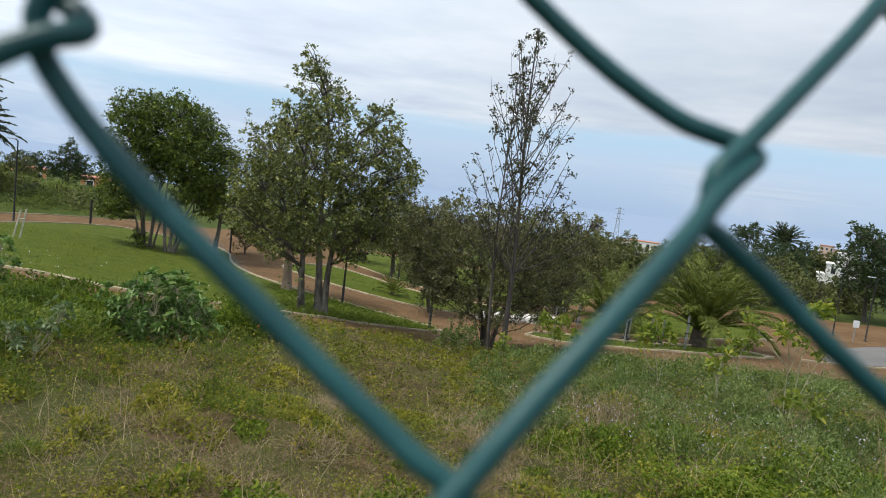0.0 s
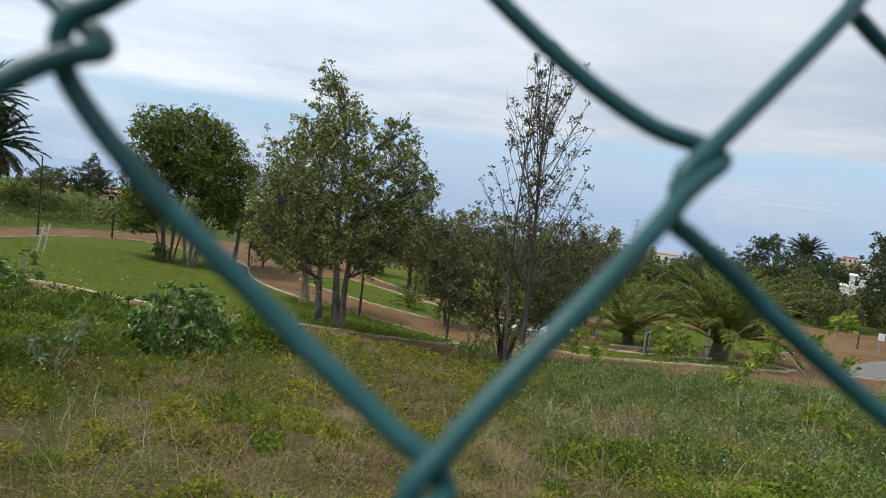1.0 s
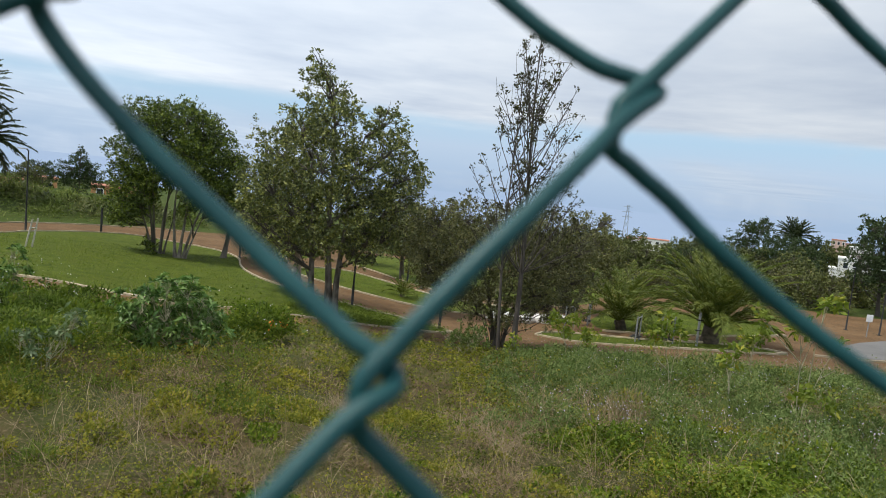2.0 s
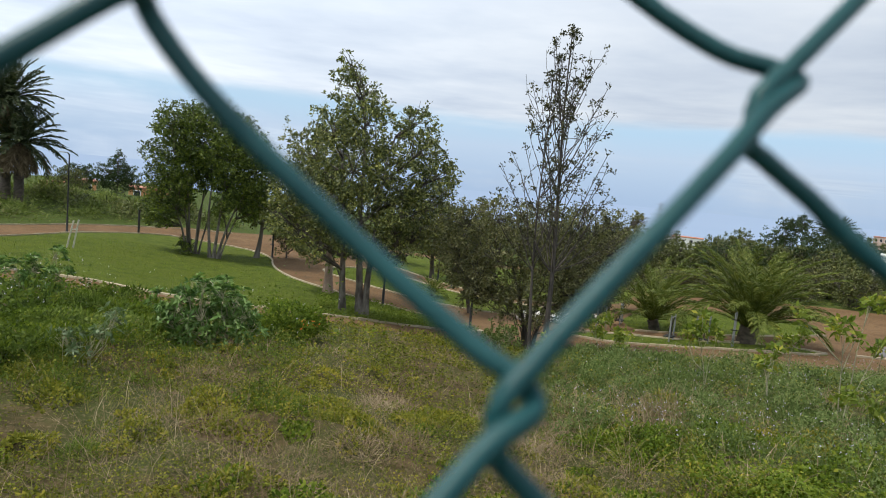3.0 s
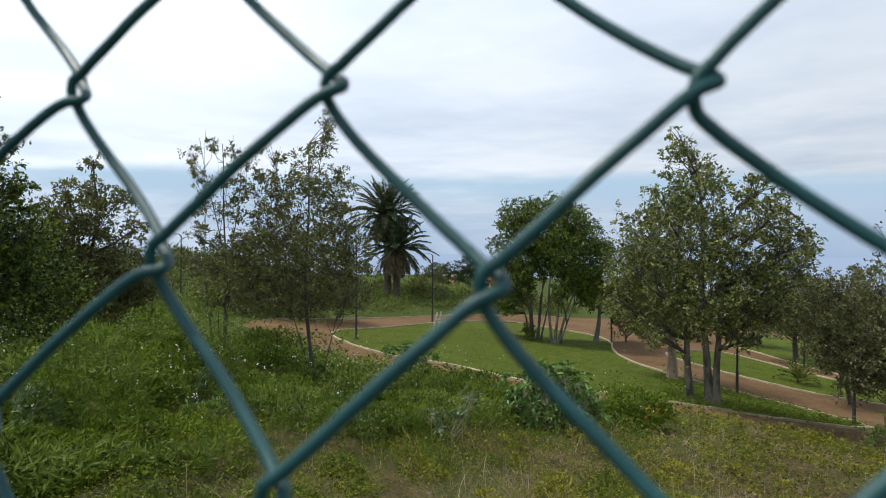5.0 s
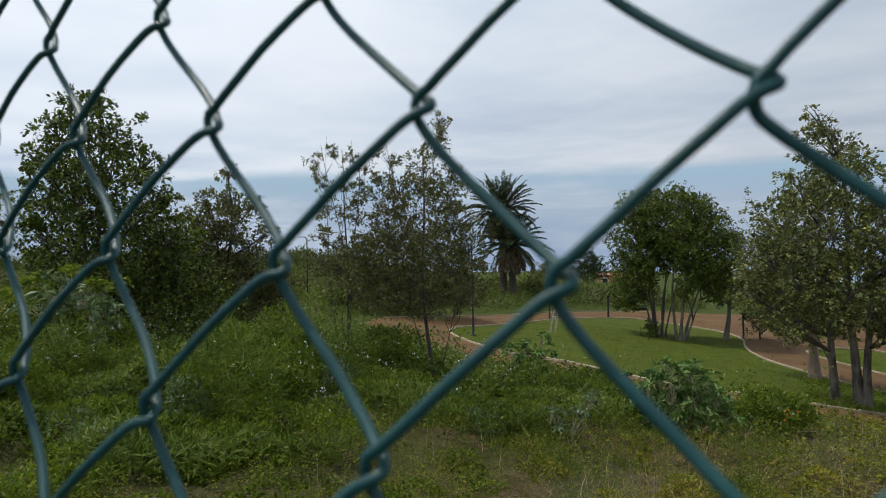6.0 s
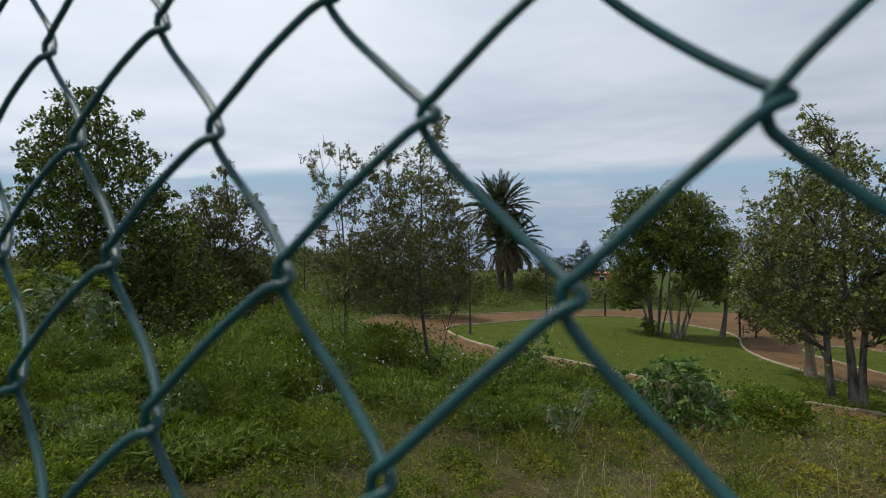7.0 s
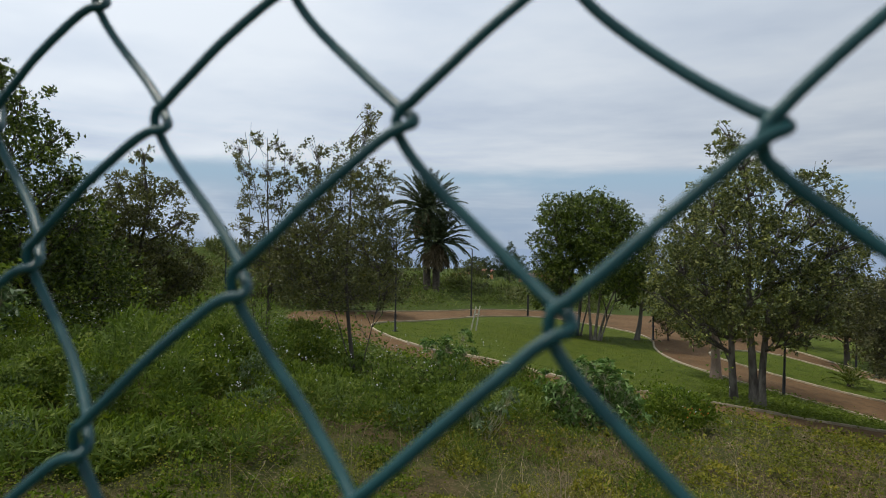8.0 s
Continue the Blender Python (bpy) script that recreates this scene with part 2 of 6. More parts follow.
PALE_STONE = mottled("pale_stone", (0.70, 0.68, 0.64), (0.56, 0.54, 0.50), 1.2, 0.9, 14, 0.6, 0.03)
WOOD_STAKE = mottled("pale_stake_wood", (0.55, 0.52, 0.45), (0.66, 0.62, 0.55), 4, 0.8, 40, 0.3, 0.005)
ASPHALT = mottled("asphalt", (0.14, 0.135, 0.13), (0.18, 0.175, 0.165), 0.7, 0.95, 40, 0.4, 0.01)
SIGN_WHITE = mottled("white_sign", (0.75, 0.76, 0.76), (0.68, 0.69, 0.70), 3, 0.5, 20, 0.05, 0.002)
PYLON_STEEL = mottled("pylon_steel", (0.30, 0.34, 0.39), (0.36, 0.40, 0.45), 0.2, 0.7, 3, 0.1, 0.01)
SEA = bpy.data.materials.new("sea_with_haze_glow")   # far water; the haze of the low sky is put in as emission
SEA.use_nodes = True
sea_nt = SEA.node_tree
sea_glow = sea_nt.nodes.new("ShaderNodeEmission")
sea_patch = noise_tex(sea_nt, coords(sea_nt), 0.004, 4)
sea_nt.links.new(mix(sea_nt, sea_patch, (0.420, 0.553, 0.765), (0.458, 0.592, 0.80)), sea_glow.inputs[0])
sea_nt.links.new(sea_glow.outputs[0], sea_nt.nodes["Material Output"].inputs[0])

WINDOW_GLASS, _, gb = material("glass_dark", 0.12)
gb.inputs["Base Color"].default_value = (0.03, 0.035, 0.045, 1)

# green plastic coat of the fence wire: satin, with scuffs and a faint dusty bloom
FENCE_GREEN, fnt, fb = material("green_plastic_coat", 0.3)
fco = coords(fnt)
fpatch = noise_tex(fnt, fco, 60, 4)
fscuff = noise_tex(fnt, fco, 420, 4, 0.7)
fcol = mix(fnt, map_range(fnt, fpatch, 0.3, 0.7), (0.006, 0.052, 0.056), (0.011, 0.074, 0.078))
fcol = mix(fnt, map_range(fnt, fscuff, 0.62, 0.78, 0.0, 0.35), fcol, (0.10, 0.19, 0.18))
fnt.links.new(fcol, fb.inputs["Base Color"])
fnt.links.new(map_range(fnt, fpatch, 0.3, 0.7, 0.36, 0.5), fb.inputs["Roughness"])
fb.inputs["Specular IOR Level"].default_value = 0.32
bump(fnt, fb, fscuff, 0.12, 0.0006)


# ------------------------------------------------------------------ mesh helpers
def part(name, bm, mat, parent=None, label=""):
    """Link a bmesh as one mesh object under a thing or a part."""
    me = bpy.data.meshes.new(name)
    bm.to_mesh(me)
    bm.free()
    me.materials.append(mat)
    ob = new(name, me)
    ob.parent = parent
    if label:
        ob["label"] = label
    return ob


def array_mesh(name, verts, faces, mat, smooth=False):
    """A mesh from an (n, 3) array of points and an (m, k) array of corners."""
    verts, faces = np.asarray(verts, np.float32), np.asarray(faces, np.int32)
    me = bpy.data.meshes.new(name)
    k = faces.shape[1]
    me.vertices.add(len(verts))
    me.vertices.foreach_set("co", verts.ravel())
    me.loops.add(faces.size)
    me.loops.foreach_set("vertex_index", faces.ravel())
    me.polygons.add(len(faces))
    me.polygons.foreach_set("loop_start", np.arange(0, faces.size, k, dtype=np.int32))
    if smooth:
        me.polygons.foreach_set("use_smooth", np.ones(len(faces), bool))
    me.update(calc_edges=True)
    me.materials.append(mat)
    return me


def holder(name, at, label, category, group="", turn=0.0):
    ob = new(name)
    ob.empty_display_size = 0.2
    ob.location = at
    ob.rotation_euler = (0, 0, turn)
    return tagged(ob, label, category, group)


class Tubes:
    """Tapered round limbs gathered into one mesh."""

    def __init__(self, sides=6):
        self.v, self.f, self.n, self.sides = [], [], 0, sides

    def add(self, pts, radii):
        pts = np.asarray(pts, float)
        radii = np.asarray(radii, float)
        t = np.gradient(pts, axis=0)
        t /= np.linalg.norm(t, axis=1)[:, None] + 1e-9
        ref = np.array([1.0, 0.2, 0.1]) if abs(t[0][2]) > 0.7 else np.array([0.0, 0.1, 1.0])
        a = np.cross(t, ref)
        a /= np.linalg.norm(a, axis=1)[:, None] + 1e-9
        b = np.cross(t, a)
        s = self.sides
        ang = np.arange(s) * 2 * math.pi / s
        ring = pts[:, None] + radii[:, None, None] * (np.cos(ang)[None, :, None] * a[:, None] + np.sin(ang)[None, :, None] * b[:, None])
        self.v.append(ring.reshape(-1, 3))
        m = len(pts)
        i, j = np.meshgrid(np.arange(m - 1), np.arange(s), indexing="ij")
        j2 = (j + 1) % s
        self.f.append(np.stack([i * s + j, i * s + j2, (i + 1) * s + j2, (i + 1) * s + j], -1).reshape(-1, 4) + self.n)
        self.n += m * s

    def mesh(self, name, mat):
        return array_mesh(name, np.concatenate(self.v), np.concatenate(self.f), mat, True)


def leaf_quads(at, way, length, width, rng, droop=0.0):
    """Pointed leaves, one folded four-sided face each: (n, 3) places and directions."""
    n = len(at)
    way = way / (np.linalg.norm(way, axis=1)[:, None] + 1e-9)
    side = np.cross(way, rng.normal(size=(n, 3)))
    side /= np.linalg.norm(side, axis=1)[:, None] + 1e-9
    nor = np.cross(way, side)
    L = length[:, None]
    w = width[:, None]
    mid = at + way * L * 0.5 + nor * L * 0.06
    tip = at + way * L - np.array([0, 0, 1.0]) * L * droop
    v = np.stack([at, mid - side * w * 0.5, tip, mid + side * w * 0.5], 1).reshape(-1, 3)
    f = np.arange(4 * n).reshape(n, 4)
    return v, f


def noise3(p, scale, seed=0):
    """Cheap smooth noise on an (n, 3) or (n, 2) array, about -1 to 1."""
    r = np.random.RandomState(100 + seed)
    out = np.zeros(len(p))
    for k in range(5):
        w = r.normal(size=p.shape[1]) * scale
        out += np.sin(p @ w + r.uniform(0, 6.28))
    return out / 2.6


# ------------------------------------------------------------------ lie of the land
SLOPES = ((-60, 0.07), (-30, 0.12), (-2, 0.162), (20, 0.125), (35, 0.10), (55, 0.065), (75, 0.03), (100, 0.01))
BANKS = ((20, 0.0), (27, 0.55), (36, 0.85), (46, 1.6), (55, 2.7), (62, 2.5), (75, 1.7), (110, 1.0))


def smooth01(x, a, b):
    k = np.clip((np.asarray(x, float) - a) / (b - a), 0, 1)
    return k * k * (3 - 2 * k)


def by_angle(a, table):
    out = np.full(np.shape(a), float(table[0][1]))
    for (a0, v0), (a1, v1) in zip(table, table[1:]):
        k = smooth01(a, a0, a1)
        out = np.where(a > a0, v0 + (v1 - v0) * k, out)
    return out


def ground_height(x, y):
    """Height of the ground: a slope that falls away from the fence and levels out, with a bank to the north-west."""
    x, y = np.asarray(x, float), np.asarray(y, float)
    r = np.hypot(x, y)
    a = np.degrees(np.arctan2(-x, y))
    s = by_angle(a, SLOPES) * np.where((a < -90) | (a > 120), 0, 1)
    g = np.where(r < 22, r, 22 + 8 * (1 - np.exp(-np.maximum(r - 22, 0) / 15.1)))
    z = -s * g
    z = z + by_angle(a, BANKS) * smooth01(r, 43, 57) * (1 - smooth01(r, 60, 74)) * np.where((a < -90) | (a > 140), 0, 1)
    z = z - 0.05 * np.maximum(0, r - 48) * (1 - smooth01(a, 15, 26)) * (1 - 0.7 * smooth01(r, 120, 300))
    z = z - 0.035 * np.maximum(0, r - 75) - 0.2 * np.maximum(0, r - 320)
    return z


def gz(x, y):
    return float(ground_height(x, y))


def relief(xy):
    """Small humps of the uncut ground in front of the paths."""
    r = np.hypot(xy[:, 0], xy[:, 1])
    k = smooth01(r, 1.5, 3.5) * (1 - smooth01(r, 14, 19))
    return k * (0.06 * noise3(xy, 1.6, 1) + 0.05 * noise3(xy, 4.2, 2) + 0.025 * noise3(xy, 9.5, 8))


# plan of the park: edges of the mown lawns and of the earth paths
LAWN_WEST = [(-19.6, 21.1), (-18.1, 19.9), (-16.3, 19.0), (-13.6, 17.9), (-11.7, 17.4), (-9.0, 16.5), (-6.5, 16.3), (-4.3, 16.9), (-2.8, 18.7), (-1.4, 20.9), (-0.4, 22.0), (0.2, 22.4),
             (0.45, 22.8), (0.4, 23.2), (-0.2, 23.5), (-1.5, 24.3), (-3.5, 24.6), (-6.2, 25.6), (-7.9, 27.0), (-9.4, 29.3), (-10.3, 31.4), (-11.0, 33.6), (-12.3, 35.6), (-14.3, 37.4), (-17.3, 38.0),
             (-19.1, 37.8), (-20.0, 35.5), (-20.9, 29.8), (-20.9, 25.0), (-20.7, 22.9)]
LAWN_MIDDLE = [(-7.9, 31.8), (-7.1, 30.9), (-5.5, 29.9), (-3.4, 29.1), (-1.8, 28.7), (-0.5, 28.5), (1.2, 28.7), (3.2, 28.5), (5.0, 29.5), (3.5, 32.0), (1.0, 33.2), (-1.4, 34.2), (-2.7, 35.2), (-4.1, 36.3), (-6.0, 37.4), (-7.4, 35.5), (-8.0, 33.5)]
LAWN_NORTH = [(-6.7, 41.0), (-4.7, 39.8), (-3.0, 37.9), (-0.8, 35.9), (2.0, 34.3), (6.0, 33.0), (9.0, 36.0), (10.0, 45.0), (2.0, 54.0), (-8.0, 52.0)]
LAWN_GYM = [(3.3, 24.2), (3.9, 23.2), (4.75, 22.0), (7.0, 20.9), (8.9, 20.4), (11.7, 20.8), (11.2, 21.8), (10.0, 22.3), (7.8, 22.5), (6.3, 23.6), (4.6, 24.8)]
LAWN_EAST = [(6.3, 25.2), (7.6, 24.4), (10.3, 24.0), (13.9, 25.9), (15.5, 30.0), (10.0, 33.0), (6.5, 29.5)]
LAWN_FAR_WEST = [(-13.4, 42.9), (-11.6, 41.0), (-9.2, 37.2), (-8.6, 40.0), (-8.8, 47.0), (-12.5, 48.0)]
EARTH = [(-23.2, 19.2), (-20.8, 17.6), (-17.2, 16.4), (-13.0, 15.2), (-8.5, 14.6), (-4.0, 14.9), (-2.2, 16.8), (0.6, 19.2), (2.6, 20.4), (4.3, 19.4), (5.4, 17.4), (8.0, 16.5), (13.5, 19.0), (20.0, 21.5), (34.0, 26.0),
         (37.0, 33.0), (23.0, 36.5), (13.0, 38.0), (10.0, 41.0), (9.0, 50.0), (4.0, 57.0), (-10.0, 56.0), (-16.0, 50.0), (-20.6, 42.9), (-21.5, 40.5), (-23.6, 34.9), (-24.9, 29.1), (-24.6, 24.0), (-24.3, 21.0)]
ROAD = [(13.2, 21.9), (15.4, 21.9), (24.0, 23.5), (24.0, 29.0), (19.4, 27.7), (16.2, 25.6)]


def round_off(pts, times=2, closed=True):
    """Corner cutting: a smoother line through a plan."""
    p = np.asarray(pts, float)
    for _ in range(times):
        q = np.roll(p, -1, 0) if closed else p[1:]
        b = p if closed else p[:-1]
        c = np.stack([b * 0.75 + q * 0.25, b * 0.25 + q * 0.75], 1).reshape(-1, 2)
        p = c if closed else np.concatenate([p[:1], c, p[-1:]])
    return p


def inside_distance(xy, poly):
    """Distance to the outline of a plan, positive inside."""
    a = np.asarray(poly, float)
    b = np.roll(a, -1, 0)
    d2 = np.full(len(xy), 1e9)
    inside = np.zeros(len(xy), bool)
    for (x0, y0), (x1, y1) in zip(a, b):
        e = np.array([x1 - x0, y1 - y0])
        w = xy - np.array([x0, y0])
        k = np.clip((w @ e) / (e @ e + 1e-9), 0, 1)
        d2 = np.minimum(d2, ((w - k[:, None] * e) ** 2).sum(1))
        cross = ((y0 > xy[:, 1]) != (y1 > xy[:, 1])) & (xy[:, 0] < (x1 - x0) * (xy[:, 1] - y0) / (y1 - y0 + 1e-12) + x0)
        inside ^= cross
    return np.where(inside, 1, -1) * np.sqrt(d2)


LAWNS = [round_off(p, 1) for p in (LAWN_WEST, LAWN_MIDDLE, LAWN_NORTH, LAWN_GYM, LAWN_EAST, LAWN_FAR_WEST)]
EARTH_LINE = round_off(EARTH, 1)


def lawn_depth(xy):
    return np.max([inside_distance(xy, p) for p in LAWNS], 0)


# ground: one sheet, finely divided where it is seen
def build_ground():
    az = np.radians(np.concatenate([np.arange(-180, -60, 6.0), np.arange(-60, 110, 0.85), np.arange(110, 180, 6.0)]))
    rr = np.concatenate([[0.0005], np.arange(0.5, 3, 0.4), np.arange(3, 9, 0.13), np.arange(9, 14, 0.25), np.arange(14, 46, 0.4), np.arange(46, 80, 1.2), np.geomspace(82, 4800, 46)])
    A, Rr = np.meshgrid(az, rr)
    x, y = (-Rr * np.sin(A)).ravel(), (Rr * np.cos(A)).ravel() - 0.6
    xy = np.stack([x, y], 1)
    z = ground_height(x, y)
    r = Rr.ravel()
    z = np.maximum(z, -90)
    sd_l, sd_e = lawn_depth(xy), inside_distance(xy, EARTH_LINE)
    z += relief(xy)
    bank = smooth01(r, 45, 52) * smooth01(np.degrees(np.arctan2(-x, y)), 22, 28)
    z += noise3(xy, 0.5, 3) * 0.16 * bank
    n, m = len(rr), len(az)
    i, j = np.meshgrid(np.arange(n - 1), np.arange(m), indexing="ij")
    j2 = (j + 1) % m
    f = np.stack([i * m + j, (i + 1) * m + j, (i + 1) * m + j2, i * m + j2], -1).reshape(-1, 4)[:, ::-1]
    return xy, np.stack([x, y, z], 1), f, sd_l, sd_e


GROUND, qnt, qb = material("earth_and_grass", 0.95)
qb.inputs["Specular IOR Level"].default_value = 0.08


def ground_material():
    nt = qnt
    co = coords(nt)

    def attr(name):
        n = nt.nodes.new("ShaderNodeAttribute")
        n.attribute_name = name
        return n.outputs["Fac"]
    fine, mid, broad = noise_tex(nt, co, 26, 6, 0.65), noise_tex(nt, co, 4.5, 5, 0.6), noise_tex(nt, co, 0.55, 4)
    grit = noise_tex(nt, co, 90, 3, 0.7)
    wob = link_math(nt, "MULTIPLY", link_math(nt, "SUBTRACT", mid, 0.5), 0.5)
    wild = mix(nt, map_range(nt, mid, 0.38, 0.62), (0.058, 0.046, 0.020), (0.120, 0.082, 0.044))
    wild = mix(nt, map_range(nt, broad, 0.35, 0.62), wild, (0.058, 0.068, 0.020))
    wild = mix(nt, map_range(nt, fine, 0.5, 0.75), wild, (0.22, 0.17, 0.105))
    wild = mix(nt, link_math(nt, 'MULTIPLY', attr('slope_green'), map_range(nt, mid, 0.2, 0.6)), wild, (0.052, 0.080, 0.014))
    lawn = mix(nt, map_range(nt, mid, 0.3, 0.7), (0.056, 0.080, 0.012), (0.110, 0.140, 0.022))
    lawn = mix(nt, map_range(nt, broad, 0.35, 0.7), lawn, (0.085, 0.106, 0.014))
    lawn = mix(nt, map_range(nt, fine, 0.5, 0.75), lawn, (0.150, 0.180, 0.030))
    tuft = noise_tex(nt, co, 1.7, 4, 0.6)
    lawn = mix(nt, map_range(nt, tuft, 0.48, 0.66, 0.0, 0.65), lawn, (0.042, 0.066, 0.008))
    lawn = mix(nt, map_range(nt, grit, 0.52, 0.7, 0.0, 0.7), lawn, (0.036, 0.058, 0.008))
    earth = mix(nt, map_range(nt, broad, 0.3, 0.7), (0.140, 0.083, 0.041), (0.192, 0.118, 0.061))
    earth = mix(nt, map_range(nt, mid, 0.45, 0.75), earth, (0.100, 0.070, 0.040))
    earth = mix(nt, map_range(nt, grit, 0.55, 0.8, 0.0, 0.5), earth, (0.28, 0.21, 0.14))
    e = map_range(nt, link_math(nt, "ADD", attr("earth_depth"), wob), -0.12, 0.16)
    l = map_range(nt, link_math(nt, "ADD", attr("lawn_depth"), link_math(nt, "MULTIPLY", wob, 0.15)), -0.02, 0.05)
    col = mix(nt, l, mix(nt, e, wild, earth), lawn)
    nt.links.new(col, qb.inputs["Base Color"])
    bump(nt, qb, link_math(nt, "ADD", fine, link_math(nt, "MULTIPLY", mid, 0.6)), 0.7, 0.05)


ground_material()
g_xy, g_v, g_f, g_lawn, g_earth = build_ground()
g_me = array_mesh("ground", g_v, g_f, GROUND, True)
for key, val in (("lawn_depth", g_lawn), ("earth_depth", g_earth), ("slope_green", smooth01(np.hypot(g_xy[:, 0], g_xy[:, 1]), 15, 24))):
    att = g_me.attributes.new(key, "FLOAT", "POINT")
    att.data.foreach_set("value", val.astype(np.float32))
tagged(new("ground", g_me), "sloping park ground of wild grass, mown lawns and reddish earth paths", "ground", kind="structure")

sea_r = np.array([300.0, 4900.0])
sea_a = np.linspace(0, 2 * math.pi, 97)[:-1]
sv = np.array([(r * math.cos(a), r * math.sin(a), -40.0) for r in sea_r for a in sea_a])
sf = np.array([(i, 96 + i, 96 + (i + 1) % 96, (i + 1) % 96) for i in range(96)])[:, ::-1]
tagged(new("water", array_mesh("water", sv, sf, SEA)), "distant blue sea behind the park, its haze put in as a glow", "sea", kind="structure")

# asphalt at the east side
rb = bmesh.new()
ring = [rb.verts.new((x, y, gz(x, y) + 0.03)) for x, y in round_off(ROAD, 1)]
rb.faces.new(ring)
bmesh.ops.triangulate(rb, faces=rb.faces[:])
tagged(part("road", rb, ASPHALT), "grey asphalt yard beside the earth path", "road", kind="structure")


# ------------------------------------------------------------------ chain-link fence
KNOT = Vector((-0.0368, 0.0586, 1.6098))      # one knot of the mesh
ACROSS = Vector((0.03380, 0.00733, -0.00200))  # half a mesh sideways
UPWARD = Vector((-0.00548, 0.01331, 0.03611))  # half a mesh up: the netting leans here
WIRE, SWELL = 0.00122, 0.00216                 # radius of the wire; half depth of its flattened coil
ROWS = (-44, 12)


def knot_rise(j):
    """Place of row j over the reference row; the netting stands upright again away from the bulge."""
    out = Vector()
    step = 1 if j > 0 else -1
    for k in range(0, int(abs(j)) + 2):
        w = min(1.0, max(0.0, abs(j) - k))
        if w <= 0:
            break
        lean = 1.0 - float(smooth01(k, 9, 17))
        v = Vector((UPWARD.x * lean, UPWARD.y * lean, UPWARD.z))
        out += v * (w * step)
    return out


def dent(u, w):
    """How far the slack netting stands out from its plane."""
    w, u = max(-5.0, min(5.0, w)), max(-9.0, min(6.0, u))
    return (0.051 * u * u + -0.630 * u * w + 0.356 * w * w + 0.0332 * u ** 3) / 1000


def strand_mesh(name, column, sides, detail):
    """One zigzag wire from the ground to the top: a flattened coil that hooks its neighbours at every turn."""
    normal = ACROSS.cross(UPWARD).normalized()
    # one zig and zag, from a left turn up to the next: (sideways, upward, towards the viewer)
    zigzag = [(-0.063, -0.080, 0.21), (-0.045, 0.005, 0.85), (0.034, 0.067, 0.96), (0.111, 0.136, 1.23), (0.284, 0.294, 1.48), (0.486, 0.479, 1.71), (0.738, 0.710, 1.51), (0.877, 0.843, 1.29), (0.974, 0.913, 1.13), (1.039, 0.952, 0.77), (1.054, 0.983, 0.37), (1.024, 1.037, -0.32), (0.945, 1.083, -0.72), (0.870, 1.142, -1.20), (0.700, 1.270, -1.75), (0.500, 1.425, -2.10), (0.300, 1.577, -2.00), (0.170, 1.680, -1.75), (0.075, 1.757, -1.45), (0.000, 1.825, -1.00), (-0.047, 1.876, -0.60)]
    lift = -0.075 if column >= 2 else -0.03 if column == 1 else 0.025 if column >= -1 else 0.03    # the left turns sit higher or lower
    sink = 0.05 if column <= -3 else -0.045 if column == 1 else 0.0                                 # the right turns likewise
    wide = 0.05 if column >= 2 else 0.0                                                             # looser hooks towards the right
    left_turn, right_turn = {0: 1, 1: 1, 20: 1, 2: 0.6, 19: 0.6, 3: 0.25, 18: 0.25}, {9: 1, 10: 1, 11: 1, 8: 0.6, 12: 0.6, 7: 0.25, 13: 0.25}
    rise = {2: 0.3, 3: 0.7, 4: 1, 5: 1, 6: 0.7, 7: 0.3}
    zigzag = [(u - wide * left_turn.get(n, 0) + 0.6 * wide * rise.get(n, 0) + (0.03 * right_turn.get(n, 0) if column == 1 else 0), w + lift * left_turn.get(n, 0) - sink * right_turn.get(n, 0), d) for n, (u, w, d) in enumerate(zigzag)]
    run = np.array([(u, j + w, d) for j in range(ROWS[0] + column % 2, ROWS[1], 2) for u, w, d in (zigzag if detail and -7 <= j <= 7 else zigzag[::3])])
    if detail:   # round off between the turns
        a, b, c, e = run[:-3], run[1:-2], run[2:-1], run[3:]
        mid = (-a + 9 * b + 9 * c - e) / 16
        run = np.array([p for q, m in zip(b, mid) for p in ((q, m) if abs(q[1]) < 7 else (q,))])
    pts = [ACROSS * float(u) + knot_rise(float(w)) + normal * (SWELL * float(d) + dent(column + float(u), float(w))) for u, w, d in run]
    tb = Tubes(sides)
    tb.add([tuple(p) for p in pts], [WIRE] * len(pts))
    return tb.mesh(name, FENCE_GREEN)


fence = holder("chain_link_fence", (KNOT.x, KNOT.y, 0.0), "green plastic-coated chain-link fence with diamond mesh", "fence")
for k in range(-32, 28):
    near = -12 <= k <= 7
    ob = new("wire", strand_mesh("wire", k, 9 if near else 4, near))
    ob.parent = fence
    ob.location = Vector((0, 0, KNOT.z)) + ACROSS * k


